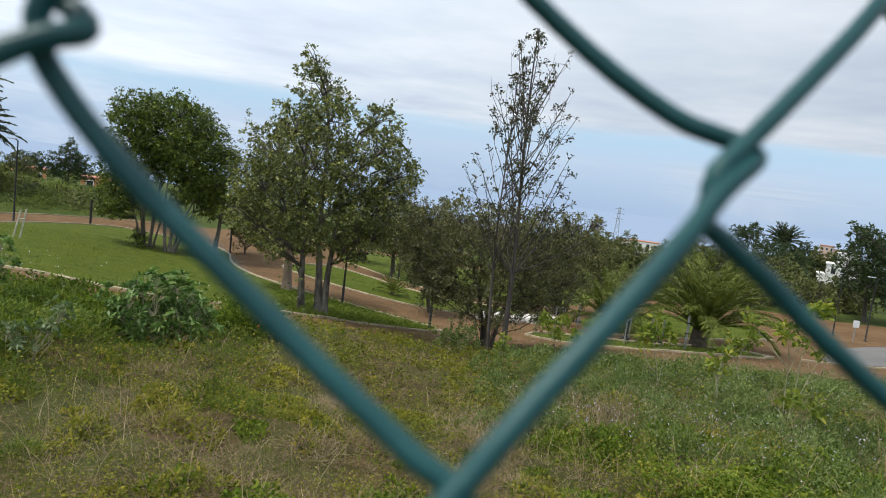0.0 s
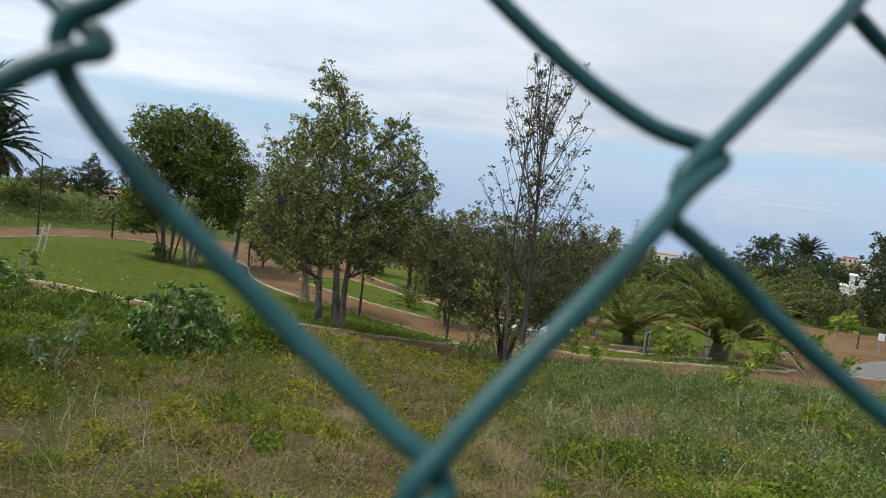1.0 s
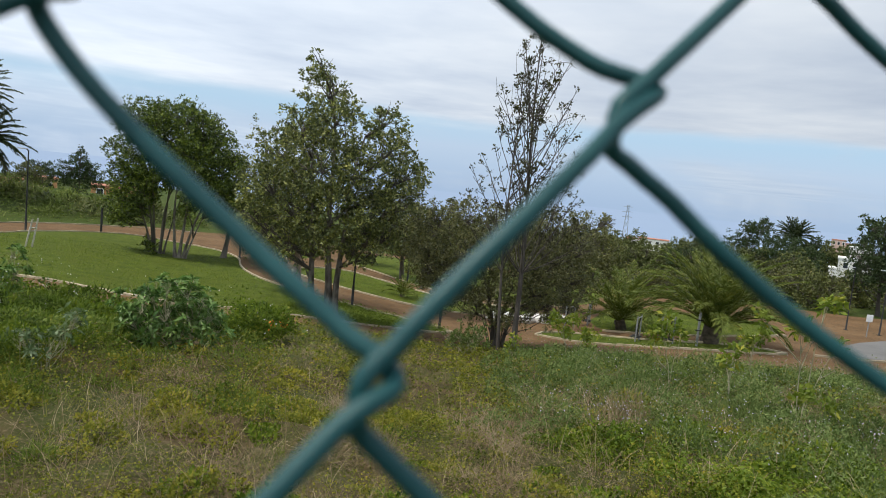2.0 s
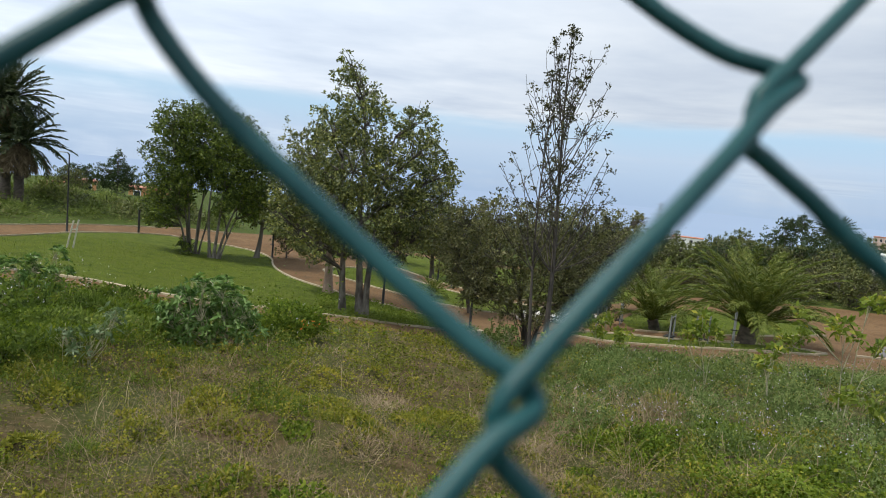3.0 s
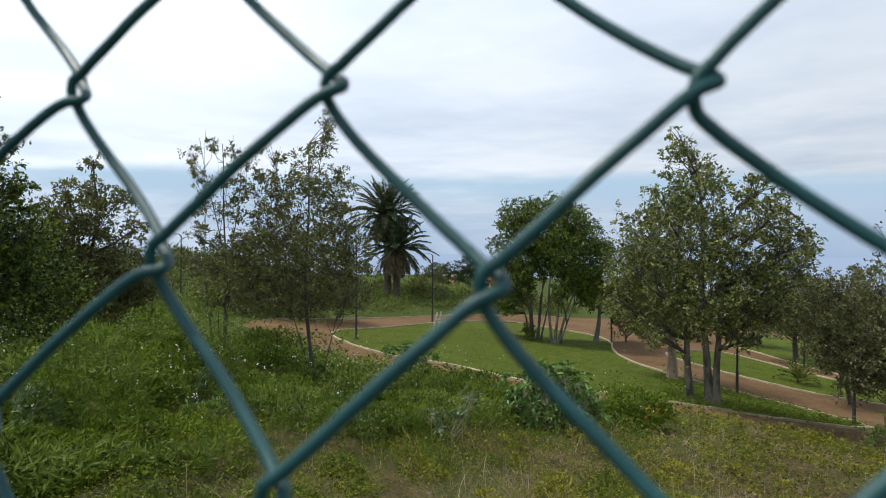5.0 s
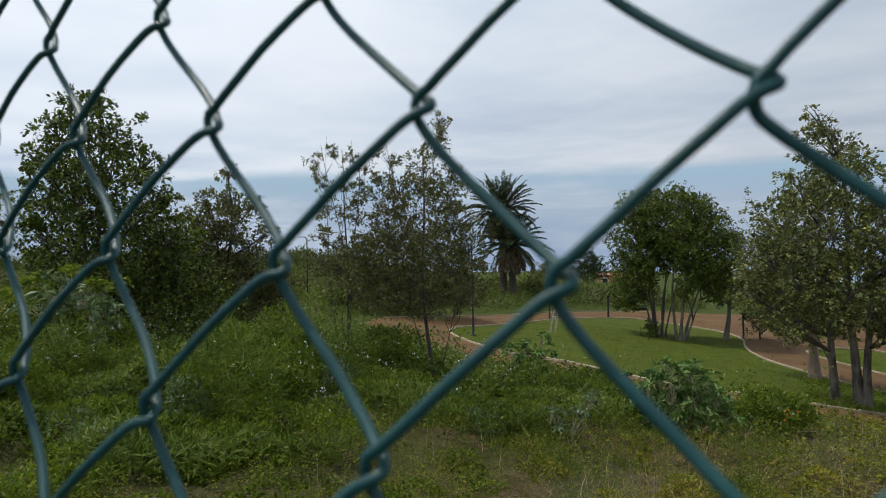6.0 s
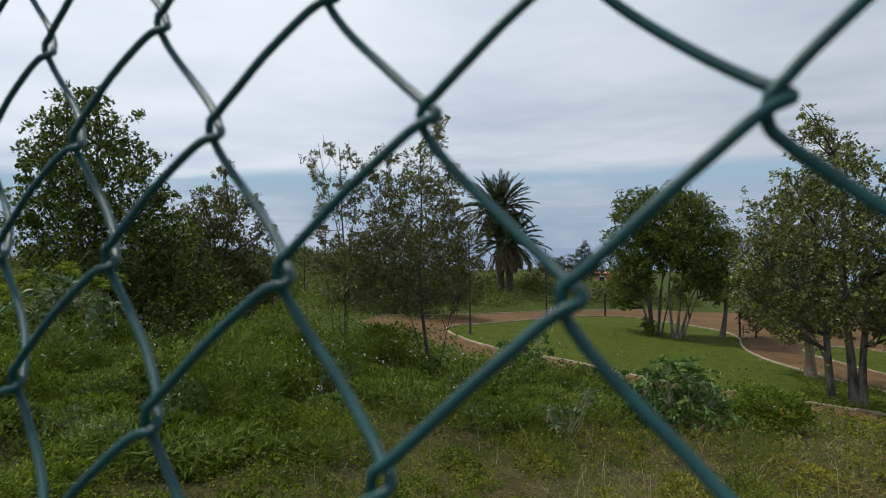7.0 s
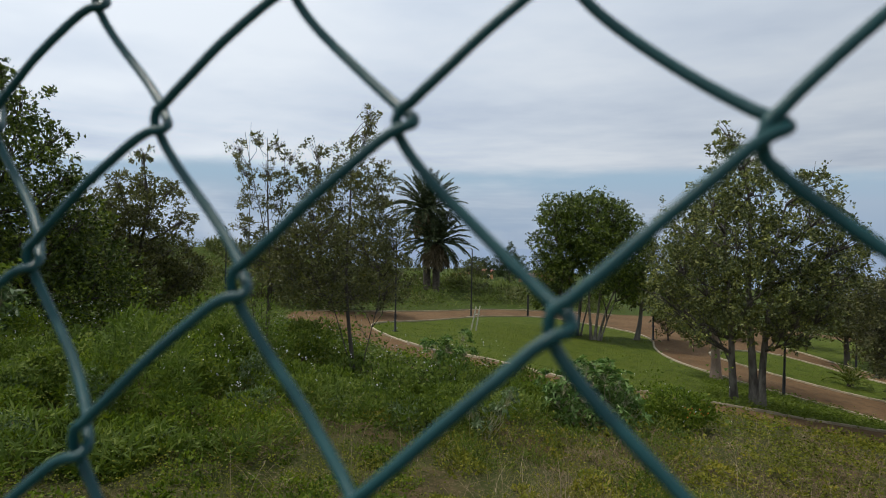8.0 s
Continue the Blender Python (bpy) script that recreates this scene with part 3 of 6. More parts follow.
# ------------------------------------------------------------------ kerbs
def kerb_run(label, line, closed, length=0.85, wide=0.085, high=0.085):
    p = round_off(line, 2, closed)
    if closed:
        p = np.concatenate([p, p[:1]])
    seg = np.hypot(*np.diff(p, axis=0).T)
    s = np.concatenate([[0], np.cumsum(seg)])
    n = max(2, int(s[-1] / length))
    at = np.linspace(0, s[-1], n + 1)
    q = np.stack([np.interp(at, s, p[:, 0]), np.interp(at, s, p[:, 1])], 1)
    run = tagged(new("kerb"), label, "kerb", kind="structure")
    box = bmesh.new()
    bmesh.ops.create_cube(box, size=1.0)
    bmesh.ops.bevel(box, geom=[e for e in box.edges if abs(e.verts[0].co.z - 0.5) < 1e-3 and abs(e.verts[1].co.z - 0.5) < 1e-3], offset=0.07, segments=1, affect="EDGES")
    me = bpy.data.meshes.new("kerb_stone")
    box.to_mesh(me)
    box.free()
    me.materials.append(KERB_STONE)
    rng = np.random.RandomState(len(q))
    for a, b in zip(q, q[1:]):
        c, d = (a + b) / 2, b - a
        lng = math.hypot(*d)
        za, zb = gz(*a), gz(*b)
        ob = new("kerb_stone", me)
        ob.parent = run
        ob.matrix_basis = Matrix.LocRotScale(
            (c[0], c[1], (za + zb) / 2 + high / 2 - 0.075 + rng.uniform(-0.012, 0.012)),
            Euler((0, -math.atan2(zb - za, lng), math.atan2(d[1], d[0]) + rng.uniform(-0.02, 0.02))), (lng - 0.012, wide, high + 0.1))


kerb_run("pale stone kerb round a mown lawn", LAWN_WEST, True)
kerb_run("pale stone kerb along the middle lawn and path", LAWN_MIDDLE, True)
kerb_run("pale stone kerb along the far lawn", LAWN_NORTH[:6], False)
kerb_run("pale stone kerb round the exercise lawn", LAWN_GYM, True)
kerb_run("pale stone kerb along the eastern lawn", LAWN_EAST[:4], False)
kerb_run("pale stone kerb below the grassy bank", [(-24.2, 21.2), (-24.6, 24.0), (-24.9, 29.1), (-23.6, 34.9), (-21.5, 40.5), (-18.0, 45.5)], False)
kerb_run("pale stone kerb beside the asphalt yard", [(12.6, 21.5), (15.4, 21.6), (24.0, 23.2)], False)


# ------------------------------------------------------------------ trees
def tree(label, base, clumps, leaves, bark, stems, leaf=0.11, per_m2=42, rosette=6, seed=1, limb=0.05, layers=3, flat=0.75, twigs=7, name="tree", group="", slim=0.5, whorl=False, ragged=0.34, tuft_size=4):
    """A tree: stems, limbs to every part of the crown, twigs, and leaf rosettes at the twig ends.
    clumps: (sideways, height, radius) of the crown's masses; stems: (foot, foot radius, top sideways, top height)."""
    rng = np.random.RandomState(seed)
    x0, y0 = base
    z0 = gz(x0, y0)
    az = math.atan2(-x0, y0)
    right, back = np.array([math.cos(az), math.sin(az), 0.0]), np.array([-math.sin(az), math.cos(az), 0.0])
    ob = holder(name, (x0, y0, z0), label, "tree", group)
    boughs, spread = Tubes(4), max(abs(c[0]) + c[2] for c in clumps)
    tops = []
    for foot, rad, tx, th in stems:
        n = 14
        t = np.linspace(0, 1, n)
        bend = rng.uniform(-1, 1, 2) * 0.05 * th
        ph = rng.uniform(0, 6.28, 2)
        waver = 0.011 * th
        path = [right * (foot + (tx - foot) * k ** 1.3 + bend[0] * math.sin(3.1 * k) + waver * k * math.sin(9 * k + ph[0])) + back * (bend[1] * math.sin(3.1 * k) + waver * k * math.sin(10 * k + ph[1])) + np.array([0, 0, -0.25 + (th + 0.25) * k]) for k in t]
        flare = 1 + 0.5 * np.exp(-t * 14)
        tb = Tubes(8)
        tb.add(path, rad * (1 - 0.80 * t ** 0.75) * flare)
        new("trunk", tb.mesh("trunk", bark)).parent = ob
        tops.append(np.array(path))
    at, way = [], []
    for cx, ch, cr in clumps:
        half = math.sqrt(max(0.02, spread ** 2 - cx ** 2)) * 0.55
        for k in range(layers):
            d = (k - (layers - 1) / 2) / max(1, layers) * 2 * half + rng.uniform(-0.2, 0.2) * half
            r = cr * rng.uniform(0.85, 1.0)
            c = right * (cx + rng.uniform(-0.12, 0.12) * cr) + back * d + np.array([0, 0, ch])
            stem = tops[int(np.argmin([np.linalg.norm(p[-1][:2] - c[:2]) + 0.3 * abs(p[-1][2] - c[2]) for p in tops]))]
            src = stem[int(np.clip(np.searchsorted(stem[:, 2], ch - max(0.5, 0.9 * np.linalg.norm(c[:2] - stem[-1][:2]))), 2, len(stem) - 1))]
            mid = src * 0.5 + c * 0.5 + np.array([0, 0, -0.08 * np.linalg.norm(c - src)]) + rng.normal(size=3) * 0.06
            boughs.add([src, mid, c], [limb * 0.75, limb * 0.5, limb * 0.25])
            for _ in range(twigs):
                e = rng.normal(size=3)
                e /= np.linalg.norm(e)
                e[2] = e[2] * 0.8 + 0.35
                boughs.add([c * 0.6 + mid * 0.4, c + e * r * 0.5 + rng.normal(size=3) * 0.04, c + e * r], [limb * 0.25, limb * 0.16, limb * 0.07])
            n = max(3, int(1.5 * per_m2 * 12.6 * r * r / layers))
            m = max(3, n // tuft_size)
            e = rng.normal(size=(m, 3))
            e /= np.linalg.norm(e, axis=1)[:, None]
            rad = r * rng.uniform(0.45, 1.0, m) ** 0.5 * (1 + ragged * noise3(e * 1.0 + c, 4.0, seed + k))
            p = c + e * rad[:, None] * np.array([1, 1, flat + 0.2])
            tuft = np.clip(0.20 * r, 0.04, 0.17) * rng.uniform(0.6, 1.3, m)
            pick = rng.randint(0, m, n)
            q = rng.normal(size=(n, 3)) * np.array([0.75, 0.75, 0.5])
            at.append(p[pick] + q * tuft[pick][:, None])
            way.append(e[pick] * 0.6 + q * 0.5 + np.array([0, 0, 0.6]))
    at, way = np.concatenate(at), np.concatenate(way)
    keep = at[:, 2] > 0.04
    at, way = at[keep], way[keep]
    P = np.repeat(at, rosette, 0)
    D = np.repeat(way, rosette, 0) * 0.7 + rng.normal(size=(len(P), 3)) * 0.75
    if whorl:   # leaves spread like fingers from one point
        W = np.repeat(way / np.linalg.norm(way, axis=1)[:, None], rosette, 0)
        D = rng.normal(size=P.shape)
        D -= W * np.sum(D * W, axis=1)[:, None]
        D = D / (np.linalg.norm(D, axis=1)[:, None] + 1e-6) + W * 0.3
    P = P + rng.normal(size=P.shape) * leaf * (0.04 if whorl else 0.33)
    L = leaf * rng.uniform(0.6, 1.25, len(P))
    v, f = leaf_quads(P, D, L, L * slim, rng, 0.12)
    crown = new("crown", array_mesh("crown", v, f, leaves))
    branchwork = new("branchwork", boughs.mesh("branchwork", STEM_PALE if bark == STEM_PALE else BARK_DARK))
    crown.parent = branchwork.parent = ob
    return ob


tree("tall leafy evergreen tree with two pale grey trunks on the lawn", (-3.66, 19.53),
     [(-0.65, 7.38, 0.43), (-0.38, 6.64, 0.71), (-0.02, 5.85, 0.85), (-1.10, 5.54, 0.71), (-1.62, 4.86, 0.84), (-0.43, 4.62, 1.27), (1.33, 6.03, 0.58), (1.59, 5.21, 0.86), (2.06, 4.52, 0.73), (0.70, 4.24, 1.29), (-2.10, 3.86, 0.81), (-2.36, 3.04, 0.64), (-1.30, 3.16, 1.19), (0.04, 3.13, 1.29), (1.31, 3.35, 1.01), (-1.2, 2.2, 0.7), (-0.27, 2.4, 0.6), (0.8, 2.25, 0.7), (1.7, 2.75, 0.6), (-1.9, 2.6, 0.55), (2.06, 3.70, 0.59), (1.14, 2.6, 0.55)],
     LEAF_LAUREL, BARK_PALE, [(-0.40, 0.125, -0.75, 5.2), (0.10, 0.13, -0.25, 7.0), (0.29, 0.12, 0.75, 5.6)], 0.1, 28, 8, seed=2, twigs=7, ragged=0.3, tuft_size=4)
tree("leafy tree with a thick pinkish trunk at the path kerb", (-5.81, 24.71),
     [(-1.03, 4.54, 1.18), (-1.13, 3.24, 1.18), (-0.14, 4.00, 1.30), (-0.41, 2.23, 0.98), (-1.37, 2.35, 0.86), (0.14, 5.54, 1.08)],
     LEAF_LAUREL, BARK_PINK, [(0.0, 0.20, -0.2, 4.6)], 0.11, 20, seed=3)
tree("rounded many-stemmed evergreen tree on the mown lawn", (-14.43, 31.33),
     [(-1.22, 6.24, 0.91), (-0.27, 6.65, 0.92), (-0.98, 5.07, 1.15), (0.23, 5.51, 1.22), (-1.45, 3.75, 0.95), (-0.3, 3.85, 1.0), (-1.67, 2.5, 0.7), (-0.75, 2.95, 0.65), (0.57, 4.35, 0.95), (-1.87, 1.60, 0.4), (-0.35, 0.35, 0.35), (-1.5, 1.95, 0.55), (-0.8, 2.3, 0.6), (-0.15, 0.3, 0.3)],
     LEAF_BRIGHT, BARK_GREY, [(-0.32, 0.07, -1.7, 3.9), (-0.2, 0.08, -1.0, 4.9), (-0.05, 0.08, -0.3, 5.6), (0.08, 0.075, 0.35, 5.4), (0.2, 0.07, 1.0, 4.6), (0.3, 0.06, 1.2, 3.4)], 0.13, 42, seed=4, twigs=6, ragged=0.45, tuft_size=3)
tree("rounded evergreen tree with pale slanting stems on the lawn", (-13.16, 30.87),
     [(-0.00, 6.71, 0.86), (0.83, 6.24, 0.92), (1.46, 5.43, 0.93), (0.41, 5.02, 1.2), (1.45, 4.19, 1.1), (0.5, 3.7, 0.85), (1.97, 3.3, 0.85), (1.2, 3.0, 0.62), (2.23, 4.98, 0.61), (1.7, 2.4, 0.6), (0.3, 2.5, 0.55)],
     LEAF_BRIGHT, BARK_PALE, [(-0.12, 0.09, -0.1, 5.4), (0.05, 0.09, 0.6, 5.2), (0.2, 0.085, 1.9, 4.4), (0.3, 0.06, 1.5, 3.0)], 0.13, 42, seed=5, twigs=6, ragged=0.45, tuft_size=3)
tree("small dark tree with a straight trunk on the lawn edge", (-11.82, 33.25),
     [(0.29, 3.52, 1.05), (0.77, 4.46, 0.70), (0.12, 2.3, 0.8), (1.08, 2.42, 0.85), (-0.35, 2.87, 0.87)],
     LEAF_DULL, BARK_GREY, [(0.0, 0.16, 0.2, 3.6)], 0.14, 18, seed=6)
def sparse_tree(base, seed):
    """A half-bare tree: upright branches fork off the trunk, and each thin twig ends in a tight rosette."""
    rng = np.random.RandomState(seed)
    x0, y0 = base
    ob = holder("tree", (x0, y0, gz(x0, y0)), "tall sparse half-bare tree with upright thin branches and tight leaf rosettes", "tree")
    az = math.atan2(-x0, y0)
    right, back, up = np.array([math.cos(az), math.sin(az), 0.0]), np.array([-math.sin(az), math.cos(az), 0.0]), np.array([0, 0, 1.0])
    stems = []
    for foot, rad, tx, th in ((0.05, 0.09, -0.02, 8.5), (-0.30, 0.05, -0.5, 7.3)):
        k = np.linspace(0, 1, 18)
        wob = rng.uniform(0, 6, 2)
        path = np.array([right * (foot + (tx - foot) * q + 0.07 * math.sin(5 * q + wob[0])) + back * (0.08 * math.sin(6 * q + wob[1])) + up * (-0.25 + (th + 0.25) * q) for q in k])
        tb = Tubes(9)
        tb.add(path, rad * (1 - 0.93 * k ** 0.55) * (1 + 0.5 * np.exp(-k * 16)) + 0.007)
        new("trunk", tb.mesh("trunk", BARK_DARK)).parent = ob
        stems.append(path)
    limbs, at, way = Tubes(5), [], []

    def half_width(h):
        return float(np.interp(h, [2.5, 3.6, 4.5, 5.6, 7.0, 8.0, 8.5], [1.6, 2.0, 1.75, 1.45, 1.2, 0.9, 0.5]))
    for b in range(50):
        path = stems[1 if b % 7 in (2, 5) else 0]
        h1 = 3.4 + 5.0 * (b / 50.0) ** 1.0
        w = half_width(h1) * rng.uniform(0.2, 1.0) ** 0.5
        h0 = max(2.2, h1 - rng.uniform(1.0, 1.5) - 1.0 * w)
        src = np.array([np.interp(h0, path[:, 2], path[:, c]) for c in range(3)])
        h1 = min(h1, path[-1][2] + 0.05)
        a = b * 1.9 + rng.uniform(-0.6, 0.6)
        end = np.array([right * w * math.cos(a) + back * w * math.sin(a)]).reshape(3) + up * h1
        n = 7
        pts = []
        for q in np.linspace(0, 1, n):
            bow = q ** 0.72
            pts.append(src * (1 - q) + end * q + (end - src) * np.array([1, 1, 0]) * (bow - q) * 0.5 + rng.normal(size=3) * 0.018)
        limbs.add(pts, np.linspace(0.018, 0.006, n))
        for q in np.concatenate([rng.uniform(0.25, 0.97, 9), [1.0]]):
            p = np.array([np.interp(q, np.linspace(0, 1, n), np.array(pts)[:, c]) for c in range(3)])
            if q < 1.0:
                d = rng.normal(size=3) * 0.7 + up * 0.8 + (end - src) / np.linalg.norm(end - src) * 0.4
                d /= np.linalg.norm(d)
                tip = p + d * rng.uniform(0.14, 0.42)
                limbs.add([p, (p + tip) / 2 + rng.normal(size=3) * 0.02, tip], [0.008, 0.006, 0.004])
                if rng.uniform() < 0.22:
                    continue
            else:
                tip, d = p, up
            at.append(tip)
            way.append(d + up * 0.4)
    for path in stems:
        for j in range(14):
            h = path[-1][2] - rng.uniform(0.0, 1.0)
            p = np.array([np.interp(h, path[:, 2], path[:, c]) for c in range(3)])
            d = rng.normal(size=3) * 0.6 + up * 0.9
            tip = p + d / np.linalg.norm(d) * rng.uniform(0.06, 0.34)
            limbs.add([p, (p + tip) / 2 + rng.normal(size=3) * 0.015, tip], [0.007, 0.005, 0.004])
            at.append(tip)
            way.append(d + up * 0.4)
        at.append(path[-1])
        way.append(up)
    at, way = np.array(at), np.array(way)
    for b in range(16):   # bare switches, close to upright
        path = stems[b % 2]
        h = rng.uniform(3.0, path[-1][2] - 1.2)
        p = np.array([np.interp(h, path[:, 2], path[:, c]) for c in range(3)])
        a = rng.uniform(0, 6.283)
        d = (right * math.cos(a) + back * math.sin(a)) * rng.uniform(0.2, 0.75) * half_width(h) * 0.8
        tall = rng.uniform(0.8, 1.7)
        limbs.add([p, p + d * 0.6 + up * tall * 0.4, p + d * 0.9 + up * tall * 0.7 + rng.normal(size=3) * 0.02, p + d + up * tall], [0.010, 0.008, 0.006, 0.0035])
    count = rng.randint(5, 19, len(at))
    P = np.repeat(at, count, 0)
    P = P + rng.normal(size=P.shape) * 0.042
    D = np.repeat(way, count, 0) * 0.6 + rng.normal(size=P.shape)
    L = rng.uniform(0.055, 0.105, len(P))
    v, f = leaf_quads(P, D, L, L * 0.5, rng, 0.1)
    new("branchwork", limbs.mesh("branchwork", BARK_DARK)).parent = ob
    new("crown", array_mesh("crown", v, f, LEAF_DUSKY)).parent = ob
    return ob


sparse_tree((1.85, 16.96), 7)
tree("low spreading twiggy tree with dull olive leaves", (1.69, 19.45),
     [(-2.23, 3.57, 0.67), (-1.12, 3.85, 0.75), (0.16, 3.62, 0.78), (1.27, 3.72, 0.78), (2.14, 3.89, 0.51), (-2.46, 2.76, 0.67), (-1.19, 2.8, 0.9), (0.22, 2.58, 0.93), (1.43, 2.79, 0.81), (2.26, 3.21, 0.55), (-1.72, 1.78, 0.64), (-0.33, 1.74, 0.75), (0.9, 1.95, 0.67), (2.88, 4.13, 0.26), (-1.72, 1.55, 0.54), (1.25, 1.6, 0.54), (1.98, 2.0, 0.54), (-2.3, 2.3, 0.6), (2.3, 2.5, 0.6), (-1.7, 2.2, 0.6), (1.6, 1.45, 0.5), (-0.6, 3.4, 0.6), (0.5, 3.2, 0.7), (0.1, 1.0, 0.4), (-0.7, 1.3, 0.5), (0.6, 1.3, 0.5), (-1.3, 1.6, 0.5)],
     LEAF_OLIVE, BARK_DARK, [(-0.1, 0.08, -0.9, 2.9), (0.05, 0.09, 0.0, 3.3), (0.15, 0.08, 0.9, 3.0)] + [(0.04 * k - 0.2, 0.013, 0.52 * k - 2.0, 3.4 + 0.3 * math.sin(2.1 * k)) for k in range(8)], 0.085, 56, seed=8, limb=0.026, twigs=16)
tree("small olive-green tree beside the lamp post", (-0.15, 27.46),
     [(-0.56, 3.81, 0.82), (-1.09, 3.14, 0.82), (0.29, 2.81, 0.87), (-0.59, 1.97, 0.97), (0.11, 1.5, 0.6), (-1.44, 4.07, 0.63), (0.07, 4.73, 0.29)],
     LEAF_DULL, BARK_DARK, [(0.0, 0.10, -0.4, 3.6)], 0.115, 22, seed=9)
tree("broad dark tree with a thick leaning trunk", (6.0, 30.99),
     [(0.09, 3.41, 0.98), (1.20, 3.15, 0.98), (-0.43, 2.23, 1.10), (0.80, 2.3, 1.0), (1.76, 2.1, 0.77), (-1.34, 1.83, 1.00), (0.86, 3.65, 0.65)],
     LEAF_DULL, BARK_DARK, [(-0.1, 0.30, -0.2, 2.8), (0.2, 0.22, 1.2, 2.6)], 0.12, 22, seed=10)
tree("dark leafy tree behind the middle lawn", (-2.71, 38.5),
     [(-0.19, 4.99, 1.05), (-0.64, 3.38, 1.36), (0.90, 3.55, 1.24), (-1.16, 2.39, 1.12), (0.11, 2.2, 1.2), (1.19, 2.33, 0.9), (-1.62, 3.89, 1.11)],
     LEAF_DULL, BARK_DARK, [(0.0, 0.17, 0.0, 4.0)], 0.15, 14, seed=11)
# the next two trees take the dull leaf partly for their shaded sides
tree("young evergreen tree with a slim dark trunk among weeds", (-8.78, 9.06),
     [(0.19, 5.10, 0.16), (0.13, 4.65, 0.24), (-0.79, 4.37, 0.20), (-0.16, 4.18, 0.40), (-0.62, 3.80, 0.38), (0.33, 3.83, 0.42), (-0.19, 3.40, 0.65), (-0.91, 3.20, 0.45), (0.36, 3.11, 0.49), (-0.71, 2.64, 0.51), (0.07, 2.56, 0.58), (-1.26, 2.82, 0.33), (-0.44, 2.07, 0.42), (0.39, 2.22, 0.45), (-1.16, 2.26, 0.42), (0.55, 1.75, 0.3), (-0.75, 1.85, 0.5), (0.7, 2.7, 0.45), (-1.35, 2.0, 0.5), (-0.2, 1.75, 0.45), (-1.5, 2.5, 0.4), (0.85, 2.1, 0.4), (0.25, 4.95, 0.16), (-1.0, 4.0, 0.2), (-1.15, 3.7, 0.22)],
     LEAF_DULL, BARK_DARK, [(0.0, 0.05, -0.1, 4.7), (0.02, 0.014, -0.9, 3.6), (0.02, 0.014, 0.6, 3.0)], 0.064, 66, seed=12, limb=0.013, twigs=12)
tree("slender young tree with sparse upright branches among weeds", (-10.81, 8.38),
     [(-0.50, 4.37, 0.19), (-0.15, 4.54, 0.17), (0.26, 4.42, 0.19), (0.56, 4.24, 0.17), (-0.40, 3.89, 0.26), (0.07, 3.94, 0.26), (0.42, 3.70, 0.26), (-0.24, 3.35, 0.31), (0.23, 3.22, 0.31), (-0.37, 2.76, 0.26), (0.09, 2.57, 0.31), (0.45, 2.68, 0.22), (-0.16, 1.98, 0.36), (0.18, 1.5, 0.3), (0.4, 1.9, 0.34), (-0.45, 2.2, 0.3), (-0.2, 1.4, 0.3)],
     LEAF_DULL, BARK_DARK, [(0.04, 0.036, 0.0, 4.6), (0.03, 0.022, -0.4, 4.7), (0.05, 0.022, 0.4, 4.5), (0.035, 0.013, -0.2, 4.9), (0.045, 0.013, 0.25, 4.8)], 0.062, 58, seed=13, limb=0.011, layers=3, twigs=12)
tree("large bushy evergreen tree with bright young leaves", (-19.01, 6.30),
     [(-0.46, 6.15, 0.43), (0.16, 6.19, 0.47), (-0.88, 5.43, 0.52), (-0.14, 5.39, 0.62), (0.63, 5.43, 0.54), (1.34, 4.74, 0.49), (-1.23, 4.65, 0.51), (-0.51, 4.37, 0.85), (0.46, 4.39, 0.79), (1.62, 3.77, 0.55), (-1.06, 3.60, 0.70), (-0.12, 3.29, 0.97), (1.01, 3.12, 0.87), (-1.21, 2.69, 0.61), (-0.43, 2.05, 0.87), (0.69, 2.01, 0.89), (1.58, 2.47, 0.65), (-0.98, 1.61, 0.6), (1.41, 1.50, 0.8), (2.1, 2.6, 0.75), (2.3, 1.5, 0.9), (0.3, 1.0, 1.0), (-0.7, 0.8, 0.8), (1.4, 0.7, 0.9), (2.6, 0.7, 0.8)],
     LEAF_BRIGHT, BARK_DARK, [(-0.1, 0.12, -0.4, 5.2), (0.1, 0.12, 0.3, 5.4)], 0.13, 30, seed=14, twigs=5, ragged=0.5)
tree("dark dense shrubby tree with small olive leaves", (-21.59, 11.36),
     [(0.25, 5.62, 0.29), (-0.46, 4.60, 0.45), (0.32, 4.70, 0.53), (1.10, 4.48, 0.46), (-0.38, 3.68, 0.73), (0.59, 3.67, 0.78), (1.58, 3.44, 0.42), (-0.79, 2.88, 0.81), (0.27, 2.65, 0.98), (1.25, 2.41, 0.75), (-0.53, 1.66, 0.89), (0.53, 1.40, 0.99), (1.32, 1.26, 0.62), (-1.19, 2.09, 0.7), (0.11, 0.61, 0.86), (-1.7, 1.2, 0.9), (-1.2, 3.3, 0.7), (1.9, 1.7, 0.8), (1.9, 0.8, 0.7), (-1.0, 4.1, 0.5), (-2.0, 2.3, 0.7)],
     LEAF_DULL, BARK_DARK, [(-0.1, 0.10, -0.3, 4.3), (0.1, 0.10, 0.5, 4.4)], 0.125, 28, seed=15, twigs=5)
tree("bushy tree at the field edge", (-21.62, 4.05),
     [(0.36, 3.60, 0.48), (-0.10, 3.20, 0.79), (0.41, 2.80, 0.48), (-0.26, 2.10, 0.78)],
     LEAF_DULL, BARK_DARK, [(0.0, 0.10, 0.0, 3.0)], 0.10, 30, seed=16)
